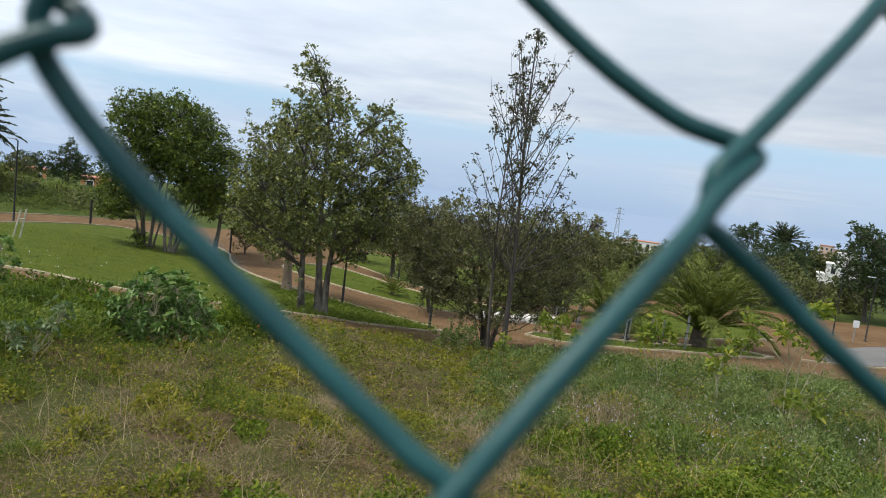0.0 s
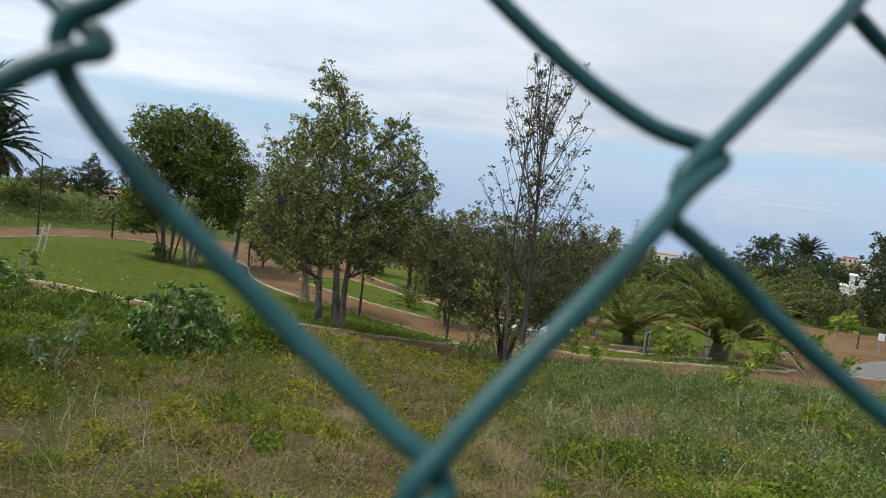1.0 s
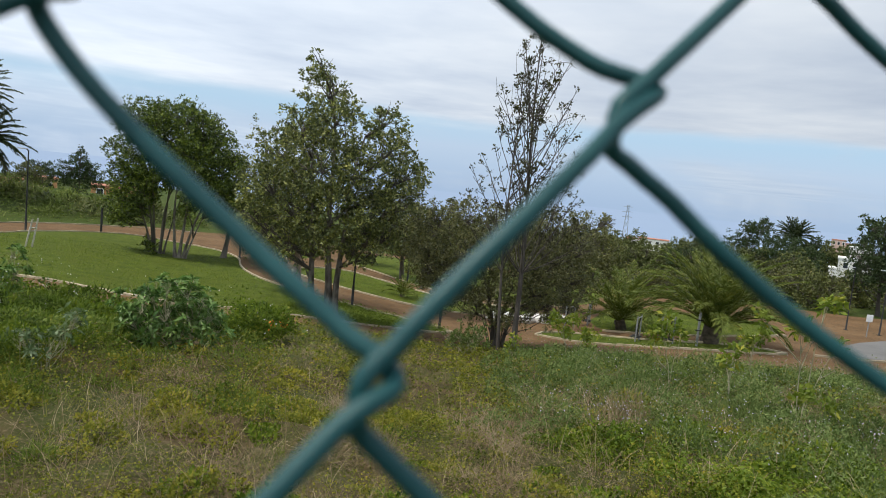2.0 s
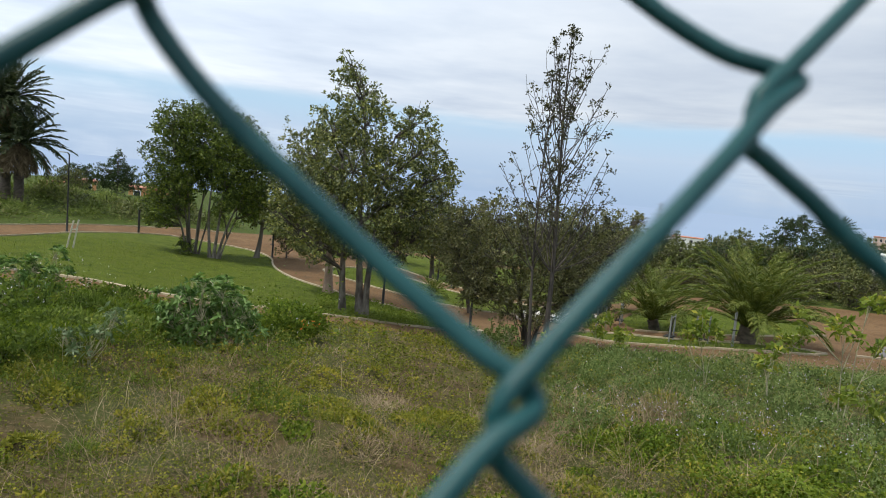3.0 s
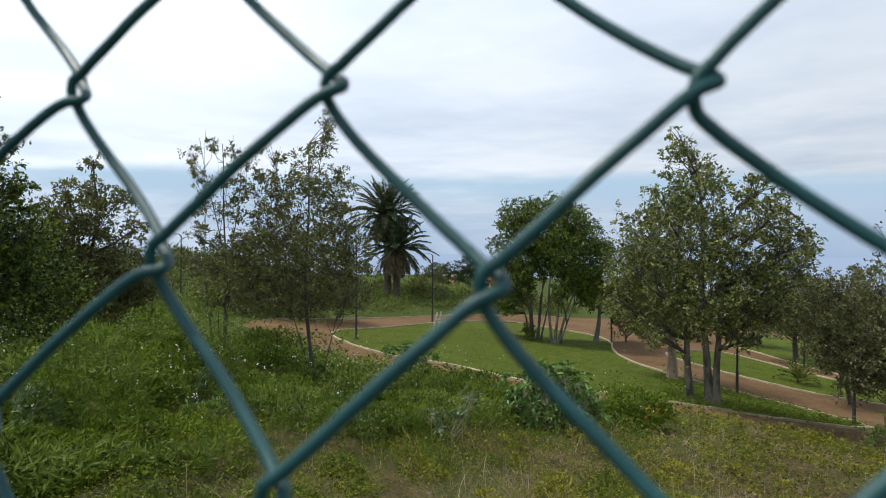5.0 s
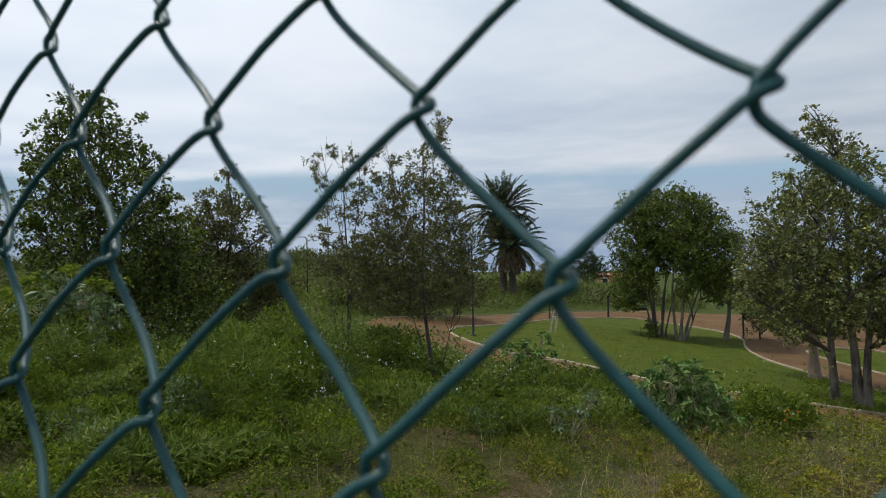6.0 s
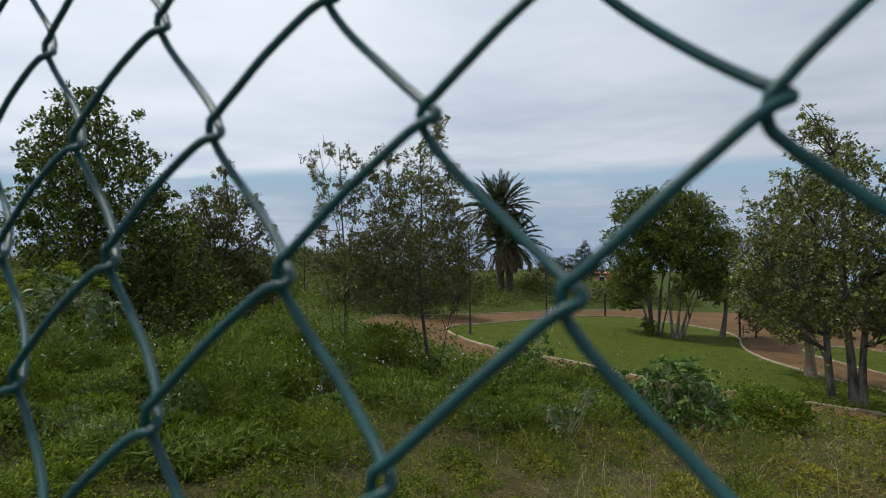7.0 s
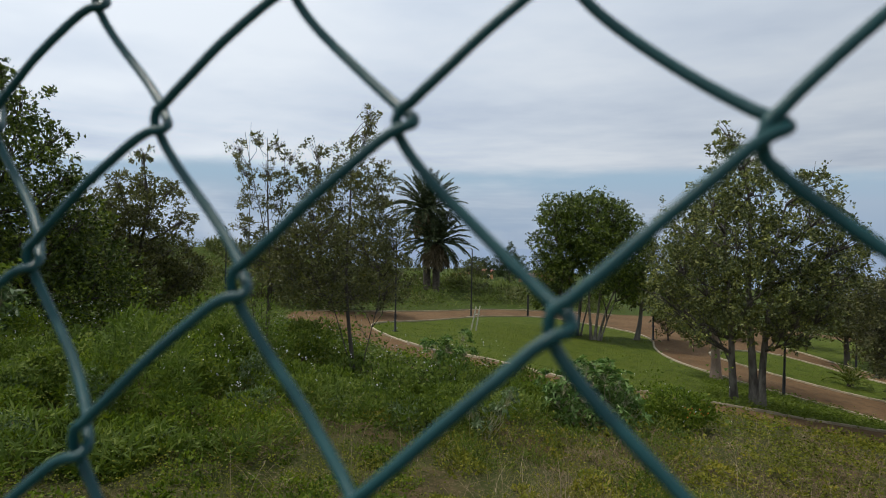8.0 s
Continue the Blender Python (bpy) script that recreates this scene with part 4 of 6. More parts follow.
tree("dark leafy tree beside the asphalt yard", (25.35, 37.2),
     [(-1.3, 5.05, 0.61), (-0.62, 4.83, 0.86), (0.14, 4.44, 0.92), (-0.72, 3.64, 1.13), (0.47, 3.16, 1.25), (-0.33, 2.2, 1.1), (0.72, 1.9, 1.0), (-0.99, 2.58, 0.81), (1.6, 3.9, 1.0), (2.2, 2.8, 1.2), (-1.75, 3.3, 0.75), (-1.5, 4.1, 0.6), (-1.5, 2.2, 0.7)],
     LEAF_FAR_DARK, BARK_DARK, [(-0.3, 0.14, -0.4, 3.8), (0.9, 0.14, 0.9, 3.4)], 0.16, 15, seed=17)
# far and middle trees
tree("small dark shrubby tree at the lawn edge", (-10.63, 34.9), [(-0.57, 1.65, 0.55), (0.18, 1.41, 0.61), (0.67, 0.9, 0.55), (-0.35, 0.85, 0.6)], LEAF_DULL, BARK_DARK, [(0, 0.07, 0, 1.4)], 0.14, 16, seed=21)
tree("low dark shrub beside the winding path", (-9.3, 40.5), [(0.06, 1.6, 0.7), (0.8, 1.3, 0.7), (-0.3, 1.0, 0.65)], LEAF_DULL, BARK_DARK, [(0, 0.07, 0, 1.4)], 0.15, 14, seed=22, name="shrub")
tree("row of low grey-green trees beyond the far lawn", (-5.22, 43.5), [(-0.70, 1.5, 0.89), (0.23, 1.4, 0.89), (1.15, 1.5, 0.82), (-1.59, 1.2, 0.74)], LEAF_FAR, BARK_DARK, [(0, 0.09, 0, 1.3)], 0.16, 10, seed=23)
tree("pointed conifer behind the park", (0.74, 55.0), [(-0.95, 5.44, 0.30), (-0.85, 4.6, 0.5), (-0.92, 3.5, 0.8), (-0.6, 2.4, 1.0), (0.03, 1.5, 1.1), (-0.9, 1.3, 1.17)], LEAF_FAR_DARK, BARK_DARK, [(-0.5, 0.12, -0.9, 5.0)], 0.18, 9, seed=24)
FAR_ROW = (((17.75, 78.01), [(-0.69, 2.56, 1.65), (0.93, 3.06, 1.51)]), ((21.68, 81.15), [(-0.74, 2.93, 1.72), (1.27, 3.49, 1.56), (0.76, 2.20, 1.57)]),
           ((25.94, 79.89), [(-1.04, 2.0, 1.5), (0.94, 2.1, 1.4), (2.31, 2.3, 1.4)]), ((29.12, 74.51), [(-0.95, 2.69, 1.71), (0.90, 2.70, 1.57), (0.11, 3.90, 1.18)]),
           ((13.4, 80.0), [(-0.7, 2.8, 1.6), (1.0, 2.5, 1.5)]), ((9.0, 82.0), [(-0.8, 2.6, 1.6), (1.0, 3.0, 1.5)]), ((4.5, 80.0), [(-0.8, 2.8, 1.6), (1.0, 2.6, 1.5)]))
for i, (at, cl) in enumerate(FAR_ROW):
    tree("pale green far tree in a field hedge", at, cl, LEAF_FAR, BARK_DARK, [(-0.3, 0.09, -0.4, 2.4), (0.4, 0.09, 0.5, 2.4)], 0.24, 7, seed=30 + i, group="field hedge trees")
DARK_ROW = (((33.36, 72.71), [(-1.14, 3.57, 1.67), (-0.18, 5.00, 1.28), (-0.33, 2.07, 1.92), (0.87, 5.79, 1.14), (1.38, 6.24, 0.88), (-0.31, 5.89, 0.89)]),
            ((34.40, 66.65), [(-1.35, 3.74, 1.54), (-0.18, 3.03, 1.76), (-0.74, 1.74, 1.6)]), ((33.5, 61.5), [(-1.22, 3.26, 1.29), (-0.09, 2.0, 1.3), (-1.17, 1.5, 1.3)]),
            ((41.9, 74.3), [(-0.9, 4.6, 1.0), (-0.2, 5.3, 0.8), (-1.0, 3.0, 1.4), (0.0, 3.6, 1.0)]), ((33.79, 49.58), [(-1.56, 5.85, 0.62), (-0.36, 5.27, 0.87), (0.40, 3.85, 1.30), (0.14, 2.3, 1.31)]),
            ((36.2, 67.5), [(-0.5, 3.4, 1.4), (0.8, 2.8, 1.6), (0.2, 1.6, 1.5)]))
for i, (at, cl) in enumerate(DARK_ROW):
    tree("dark evergreen far tree beyond the playground", at, cl, LEAF_FAR_DARK, BARK_DARK, [(-0.2, 0.16, -0.2, 2.8)], 0.22, 8, seed=40 + i, group="dark trees beyond the playground")
# woods beyond the park: (x, y, height)
WOODS_PALE = ((13.2, 59.5, 3.9), (14.3, 59.3, 4.0), (16.9, 62.4, 3.0), (16.4, 57.5, 2.9), (17.2, 56.6, 2.9), (20.6, 61.7, 2.9), (20.0, 56.7, 2.9), (22.9, 61.4, 4.3), (5.7, 66.8, 2.9), (6.8, 62.4, 2.8), (9.3, 69.7, 3.2), (10.4, 63.2, 3.1), (13.1, 68.6, 3.2))
WOODS_DARK = ((20.0, 53.8, 3.2), (20.6, 52.5, 3.0), (22.3, 54.1, 3.2), (23.8, 54.1, 3.5), (25.2, 54.1, 3.8), (25.4, 52.7, 3.6), (26.6, 52.5, 3.7), (26.7, 50.3, 3.7), (29.6, 55.5, 3.0), (28.6, 51.5, 1.9))
HEDGE = ((20.0, 44.4, 1.5), (18.6, 38.9, 1.6), (21.3, 42.6, 1.7), (21.9, 41.3, 2.0), (21.6, 38.5, 2.3), (25.3, 43.1, 1.8), (26.0, 42.7, 2.0), (26.7, 42.3, 2.1), (11.1, 42.1, 1.2), (12.1, 40.3, 1.4), (13.6, 43.0, 1.3), (14.0, 40.0, 1.5), (15.6, 39.9, 1.5), (16.1, 39.5, 1.8), (17.1, 38.5, 1.6))
wrng = random.Random(17)
for i, (wx, wy, wh) in enumerate(WOODS_PALE + WOODS_DARK + HEDGE):
    h = wh * wrng.uniform(0.9, 1.06)
    w = h * wrng.uniform(0.26, 0.36) if i < 23 else h * 0.55
    cl = [(wrng.uniform(-0.3, 0.3) * w, h - w * 0.8, w * 0.8), (-w * wrng.uniform(0.6, 1.0), h * 0.62, w), (w * wrng.uniform(0.6, 1.0), h * 0.58, w), (wrng.uniform(-0.4, 0.4) * w, h * 0.33, w * 1.1), (w * 1.2, h * 0.28, w * 0.8)]
    if i < 13:
        tree("leafy light green tree in the woods beyond the park", (wx, wy), cl, LEAF_FAR, BARK_DARK, [(0, 0.12, 0, h * 0.7)], 0.24, 5, seed=100 + i, group="woods beyond the park")
    elif i < 23:
        tree("dense dark green tree in the woods beyond the park", (wx, wy), cl, LEAF_FAR_DARK if i % 2 else LEAF_FAR, BARK_DARK, [(0, 0.12, 0, h * 0.7)], 0.23, 5.5, seed=100 + i, group="woods beyond the park")
    else:
        tree("rounded dull green hedge shrub at the park edge", (wx, wy), cl, LEAF_FAR if i % 3 == 0 else LEAF_DULL, BARK_DARK, [(0, 0.06, 0, h * 0.6)], 0.19, 6, seed=100 + i, name="shrub", group="hedge at the park edge")
tree("pointed dark tree behind the grassy bank", (-39.6, 67.2), [(0.1, 4.5, 0.45), (-0.1, 3.7, 0.8), (0.3, 3.1, 1.0), (-0.8, 2.6, 1.1), (0.85, 2.4, 1.1), (-1.4, 1.7, 1.1), (1.5, 1.6, 1.1), (0.0, 1.4, 1.4)], LEAF_FAR_DARK, BARK_DARK, [(0, 0.14, 0, 2.6)], 0.17, 12, seed=51)
tree("low dark round tree behind the grassy bank", (-41.4, 63.8), [(-0.40, 2.5, 0.8), (0.5, 2.3, 0.8), (-1.1, 1.8, 0.95), (1.0, 1.6, 0.9), (0.0, 1.2, 1.1)], LEAF_FAR_DARK, BARK_DARK, [(0, 0.12, 0, 1.8)], 0.16, 12, seed=52)
tree("round green tree on the bank behind the palms", (-38.8, 58.2), [(-0.3, 2.2, 0.65), (0.45, 1.8, 0.75), (-0.75, 1.6, 0.85), (0.3, 1.1, 0.9), (-1.4, 1.2, 0.8), (0.9, 0.8, 0.7)], LEAF_FAR, BARK_DARK, [(0, 0.12, 0, 1.4)], 0.15, 13, seed=53)
for i, (wx, wy, wh) in enumerate(((79.5, 144.3, 9.2), (82.5, 142.9, 9.8), (86.1, 140.7, 10.2))):
    tree("tall green tree behind the white house", (wx, wy), [(0, wh - 1.6, 1.6), (-1.2, wh * 0.62, 2.0), (1.3, wh * 0.55, 2.1), (0, wh * 0.34, 2.3)], LEAF_FAR, BARK_DARK, [(0, 0.2, 0, wh * 0.7)], 0.5, 4.0, seed=140 + i, group="trees behind the white house")

tree("large domed dark shrub on the grassy bank", (-25.9, 24.3), [(0.0, 4.3, 1.1), (-1.3, 3.7, 1.2), (1.3, 3.8, 1.2), (0.1, 3.2, 1.5), (-2.2, 2.7, 1.2), (2.3, 2.8, 1.2), (-2.6, 1.5, 1.2), (2.7, 1.6, 1.2), (-1.0, 1.9, 1.5), (1.1, 1.9, 1.5), (0.0, 0.9, 1.4), (-1.8, 0.7, 1.1), (2.0, 0.7, 1.1), (3.4, 0.9, 0.9)],
     LEAF_DULL, BARK_DARK, [(-0.4, 0.12, -0.9, 3.4), (0.3, 0.12, 0.8, 3.4)], 0.12, 17, seed=54, name="shrub", ragged=0.25)

# shrubs and saplings in the wild strip
tree("large-leaved rounded green shrub in the wild grass", (-3.8, 9.2), [(-0.66, 0.5, 0.22), (0.5, 0.35, 0.25), (-0.62, 0.70, 0.24), (-0.42, 0.86, 0.18), (-0.18, 0.95, 0.20), (0.06, 0.93, 0.20), (0.28, 0.78, 0.20), (0.38, 0.58, 0.18), (-0.19, 0.62, 0.32), (0.13, 0.50, 0.28), (-0.48, 0.45, 0.26), (-0.05, 0.3, 0.3)],
     LEAF_BLUEGREEN, STEM_PALE, [(-0.1, 0.02, -0.3, 0.8), (0.1, 0.02, 0.15, 0.7)], 0.115, 46, 8, seed=61, limb=0.012, name="shrub", slim=0.34, whorl=True)
tree("large-leaved bluish shrub beside the lawn kerb", (-8.53, 11.78), [(-0.33, 0.61, 0.30), (0.03, 0.67, 0.30), (0.36, 0.93, 0.18), (0.44, 0.61, 0.22), (-0.14, 0.34, 0.33), (0.27, 0.34, 0.28)],
     LEAF_BLUEGREEN, STEM_PALE, [(-0.1, 0.02, -0.2, 0.6), (0.1, 0.02, 0.35, 0.9)], 0.12, 34, 8, seed=62, limb=0.012, name="shrub", slim=0.32, whorl=True)
tree("silvery large-leaved shrub among tall weeds", (-13.3, 4.13), [(-0.43, 1.28, 0.34), (0.03, 1.17, 0.40), (0.40, 0.90, 0.36), (-0.35, 0.74, 0.40), (0.20, 0.47, 0.40), (-0.71, 0.98, 0.32)],
     LEAF_SILVER, STEM_PALE, [(-0.1, 0.025, -0.3, 1.1), (0.1, 0.025, 0.2, 1.0)], 0.21, 13, 8, seed=63, limb=0.02, name="shrub", slim=0.3, whorl=True)
tree("bright lime-green bushy shrub in front of dark trees", (-16.3, 4.9), [(-0.7, 1.3, 0.45), (0.0, 1.55, 0.5), (0.6, 1.2, 0.45), (-0.3, 0.8, 0.5), (0.5, 0.6, 0.5), (-1.0, 0.7, 0.45), (-1.5, 1.0, 0.5)],
     LEAF_LIME, STEM_PALE, [(-0.1, 0.03, -0.4, 1.2), (0.1, 0.03, 0.3, 1.2)], 0.17, 15, 8, seed=66, limb=0.018, name="shrub", slim=0.38, whorl=True)
tree("small silvery weed shrub in the grass", (-4.15, 6.56), [(-0.11, 0.32, 0.13), (0.15, 0.42, 0.11), (0.28, 0.58, 0.10), (-0.22, 0.40, 0.11), (0.05, 0.28, 0.13)],
     LEAF_SILVER, STEM_PALE, [(0, 0.01, 0.1, 0.4)], 0.10, 36, 8, seed=64, limb=0.008, name="shrub", slim=0.3, whorl=True)
tree("low grey-green shrub at the foot of the sparse tree", (0.82, 16.07), [(-0.35, 0.47, 0.30), (0.15, 0.54, 0.32), (-0.10, 0.3, 0.30), (-0.62, 0.32, 0.22)],
     WEED_GREY, STEM_PALE, [(0, 0.015, 0, 0.4)], 0.07, 60, seed=65, limb=0.01, name="shrub")
SAPLINGS = (((3.93, 10.69), [(-0.27, 1.11, 0.15), (0.07, 1.07, 0.13), (-0.37, 0.87, 0.10), (-0.19, 1.31, 0.07)], [(0, 0.012, -0.25, 1.1), (0, 0.010, 0.07, 1.0)]),
            ((4.19, 8.94), [(-0.07, 0.84, 0.09), (-0.11, 0.70, 0.06), (-0.03, 0.96, 0.05)], [(0, 0.011, -0.06, 0.95)]),
            ((4.99, 8.59), [(-0.19, 1.42, 0.12), (0.09, 1.80, 0.13), (-0.01, 1.23, 0.07), (0.29, 1.20, 0.09), (0.02, 0.43, 0.13), (0.27, 0.45, 0.10), (-0.60, 1.38, 0.10)], [(0, 0.013, -0.1, 1.4), (0, 0.012, 0.1, 1.75), (0, 0.008, 0.27, 1.15)]),
            ((2.98, 14.70), [(-0.19, 0.88, 0.16), (0.44, 0.77, 0.17), (-0.38, 1.08, 0.12), (0.07, 1.08, 0.10)], [(0, 0.013, -0.2, 1.0), (0, 0.011, 0.35, 0.8)]),
            ((1.5, 13.2), [(0.0, 0.5, 0.10), (0.05, 0.72, 0.08)], [(0, 0.01, 0, 0.7)]), ((6.6, 13.5), [(0.0, 0.8, 0.14), (0.2, 1.0, 0.12), (-0.2, 0.9, 0.1)], [(0, 0.012, 0, 1.0)]))
for i, (at, cl, st) in enumerate(SAPLINGS):
    tree("young sapling with drooping lime and yellow leaves", at, cl, LEAF_SAPLING, STEM_PALE, st, 0.105, 95, 5, seed=70 + i, limb=0.009, layers=2, twigs=2, name="sapling", group="saplings in the wild grass")


# ------------------------------------------------------------------ palms
def palm(label, base, trunk_h, trunk_r, lean, fronds, length, leaves, seed, rise=(-0.5, 1.3), leaflet=0.34, pairs=26, dead=0, droop=1.0, broad=0.04):
    x0, y0 = base
    ob = holder("palm", (x0, y0, gz(x0, y0)), label, "palm tree")
    az = math.atan2(-x0, y0)
    right = np.array([math.cos(az), math.sin(az), 0])
    tb = Tubes(10)
    t = np.linspace(0, 1, 22)
    pts = np.array([right * lean * k ** 1.5 + np.array([0, 0, -0.2 + (trunk_h + 0.2) * k]) for k in t])
    tb.add(pts, trunk_r * (1.12 - 0.15 * t + 0.10 * (np.arange(22) % 2)))
    tr = new("trunk", tb.mesh("trunk", BARK_PALM))
    tr.parent = ob
    top = pts[-1]

    def crown(name, count, lo, hi, mat, size, seed2):
        r2 = np.random.RandomState(seed2)
        for i in range(count):
            ribs, V, F, n0 = Tubes(4), [], [], 0
            a = i * 2.39996 + r2.uniform(-0.2, 0.2)
            e = lo + (hi - lo) * ((i + 0.5) / count) ** 0.65 + r2.uniform(-0.12, 0.12)
            L = size * r2.uniform(0.82, 1.1)
            k = np.linspace(0, 1, 9)
            out = np.array([math.cos(a), math.sin(a), 0])
            bend = droop * r2.uniform(0.8, 1.2) * (0.55 + 0.6 * (hi - e) / (hi - lo))
            ang = e - bend * k ** 1.3
            step = L / 8
            p = [top + out * trunk_r * 0.5]
            for q in ang[:-1]:
                p.append(p[-1] + step * (out * math.cos(q) + np.array([0, 0, math.sin(q)])))
            p = np.array(p)
            ribs.add(p, np.linspace(0.022, 0.005, 9) * (length / 2.5))
            s = np.linspace(0.10, 1.0, pairs)
            at = np.stack([np.interp(s, k, p[:, c]) for c in range(3)], 1)
            d = np.gradient(at, axis=0)
            d /= np.linalg.norm(d, axis=1)[:, None]
            side = np.cross(d, [0, 0, 1.0])
            side /= np.linalg.norm(side, axis=1)[:, None] + 1e-6
            upv = np.cross(side, d)
            ll = leaflet * np.sin(np.clip(0.25 + s * 2.6, 0, 3.0)) * r2.uniform(0.85, 1.15, pairs) + 0.05
            for sg in (-1, 1):
                w = side * sg * 0.62 + d * 0.9 + upv * 0.2 + r2.normal(size=(pairs, 3)) * 0.12
                v, f = leaf_quads(at, w, ll, np.full(pairs, broad), r2, 0.25)
                V.append(v)
                F.append(f + n0)
                n0 += len(v)
            cr = new(name, array_mesh(name, np.concatenate(V), np.concatenate(F), mat))
            cr.parent = ob
            rb = new("rib", ribs.mesh("rib", mat))
            rb.parent = cr
    crown("frond", fronds, rise[0], rise[1], leaves, length, seed)
    if dead:
        crown("dry_frond", dead, -1.35, -0.6, LEAF_PALM_DRY, length * 0.75, seed + 1)
    return ob


palm("tall date palm with a skirt of drooping fronds on the bank", (-31.85, 41.0), 6.4, 0.26, -0.1, 84, 3.1, LEAF_PALM_DARK, 81, (-0.6, 1.5), 0.55, 32, 18, 0.95, 0.08)
palm("shorter date palm with dark fronds on the bank", (-31.0, 41.1), 3.8, 0.26, 0.0, 72, 3.0, LEAF_PALM_DARK, 82, (-0.5, 1.5), 0.55, 32, 24, 0.95, 0.08)
palm("broad young date palm with a stout short trunk", (9.45, 22.5), 0.6, 0.3, 0.05, 66, 3.15, LEAF_PALM, 83, (0.3, 1.5), 0.42, 80, 0, 1.5, 0.028)
palm("leaning young date palm at the exercise lawn", (7.2, 25.6), 0.4, 0.2, -0.15, 46, 2.8, LEAF_PALM, 84, (0.15, 1.4), 0.38, 66, 0, 1.5, 0.027)
palm("small stubby palm on the middle lawn", (-2.1, 31.1), 0.12, 0.12, 0.0, 22, 0.95, LEAF_PALM, 85, (0.1, 1.35), 0.22, 18, 0, 1.1)
palm("far date palm beyond the playground", (40.06, 74.97), 5.7, 0.3, -0.6, 60, 2.3, LEAF_PALM_DARK, 86, (-0.6, 1.4), 0.5, 22, 0, 0.9, 0.11)


# ------------------------------------------------------------------ lamps
def street_lamp(at, turn, tall=3.95, first=None):
    x, y = at
    if first:
        return copy_thing(first, pose(x, y, gz(x, y), 0, 0, turn))
    ob = holder("street_lamp", (x, y, gz(x, y)), "slim black park lamp post with a flat grey head", "street lamp", "park lamps", radians(turn))
    tb = Tubes(10)
    tb.add([(0, 0, -0.2), (0, 0, 0.02), (0, 0, 0.03), (0, 0, 0.75), (0, 0, 0.8), (0, 0, 2.2), (0, 0, tall)], [0.065, 0.065, 0.052, 0.05, 0.037, 0.034, 0.029])
    p = new("pole", tb.mesh("pole", LAMP_BLACK))
    p.parent = ob
    bm = bmesh.new()
    bmesh.ops.create_cube(bm, size=1, matrix=Matrix.Diagonal((0.20, 0.20, 0.025, 1)))
    part("base_plate", bm, LAMP_BLACK, ob).location = (0, 0, 0.02)
    arm = Tubes(8)
    arm.add([(0, 0, tall - 0.06), (-0.06, 0, tall + 0.03), (-0.14, 0, tall + 0.055)], [0.028, 0.025, 0.022])
    part_arm = new("arm", arm.mesh("arm", LAMP_BLACK))
    part_arm.parent = ob
    bm = bmesh.new()
    bmesh.ops.create_cube(bm, size=1, matrix=Matrix.Diagonal((0.44, 0.2, 0.05, 1)))
    bmesh.ops.bevel(bm, geom=bm.edges[:], offset=0.02, segments=2, affect="EDGES")
    head = part("lamp_head", bm, LAMP_HEAD, ob, "flat grey lamp head")
    head.location = (-0.3, 0, tall + 0.07)
    return ob


lamp_one = street_lamp((-20.91, 31.18), 0)
for at, turn in (((-18.11, 21.13), -20), ((-3.55, 24.42), 150), ((-0.10, 23.32), 160), ((-29.8, 20.78), 40), 
                 ((-11.25, 34.22), 90), ((-13.51, 41.0), 60), ((-1.4, 35.61), 150), ((-2.3, 37.2), 150), ((0.6, 37.5), 150)):
    street_lamp(at, turn, first=lamp_one)
for x, y in ((18.96, 30.25), (19.9, 29.3)):   # lower posts at the yard
    copy_thing(lamp_one, pose(x, y, gz(x, y), 0, 0, 0) @ Matrix.Diagonal((0.75, 0.75, 0.74, 1)))


bx, by = -19.87, 36.1
bollard = holder("bollard", (bx, by, gz(bx, by)), "short black bollard lamp at the lawn kerb", "bollard")
tb = Tubes(10)
tb.add([(0, 0, -0.15), (0, 0, 1.25), (0, 0, 1.3)], [0.06, 0.058, 0.05])
new("post", tb.mesh("post", LAMP_BLACK)).parent = bollard
tb = Tubes(10)
tb.add([(0, 0, 1.3), (0, 0, 1.32), (0, 0, 1.45), (0, 0, 1.5)], [0.05, 0.075, 0.075, 0.02])
new("cap", tb.mesh("cap", LAMP_BLACK)).parent = bollard


# ------------------------------------------------------------------ exercise yard, stakes, sign, stones
def exercise_machine(at, turn, first=None):
    x, y = at
    if first:
        return copy_thing(first, pose(x, y, gz(x, y), 0, 0, turn))
    ob = holder("exercise_machine", (x, y, gz(x, y)), "outdoor exercise machine of galvanised posts and black levers", "gym equipment", "exercise machines", radians(turn))
    for dx in (-0.28, 0.28):
        tb = Tubes(8)
        tb.add([(dx, 0, -0.1), (dx, 0, 0.92), (dx, 0, 0.96)], [0.026, 0.026, 0.016])
        new("post", tb.mesh("post", GALVANISED)).parent = ob
    tb = Tubes(8)
    tb.add([(-0.28, 0, 0.84), (0, 0, 0.86), (0.28, 0, 0.84)], [0.02] * 3)
    new("crossbar", tb.mesh("crossbar", GALVANISED)).parent = ob
    for dx in (-0.14, 0.14):
        tb = Tubes(6)
        tb.add([(dx, 0, 0.85), (dx, 0.06, 0.5), (dx, 0.05, 0.18)], [0.02] * 3)
        new("lever", tb.mesh("lever", LAMP_BLACK)).parent = ob
        bm = bmesh.new()
        bmesh.ops.create_cube(bm, size=1, matrix=Matrix.Diagonal((0.14, 0.34, 0.04, 1)))
        bmesh.ops.bevel(bm, geom=bm.edges[:], offset=0.012, segments=1, affect="EDGES")
        part("footplate", bm, LAMP_BLACK, ob).location = (dx, 0.06, 0.16)
    return ob


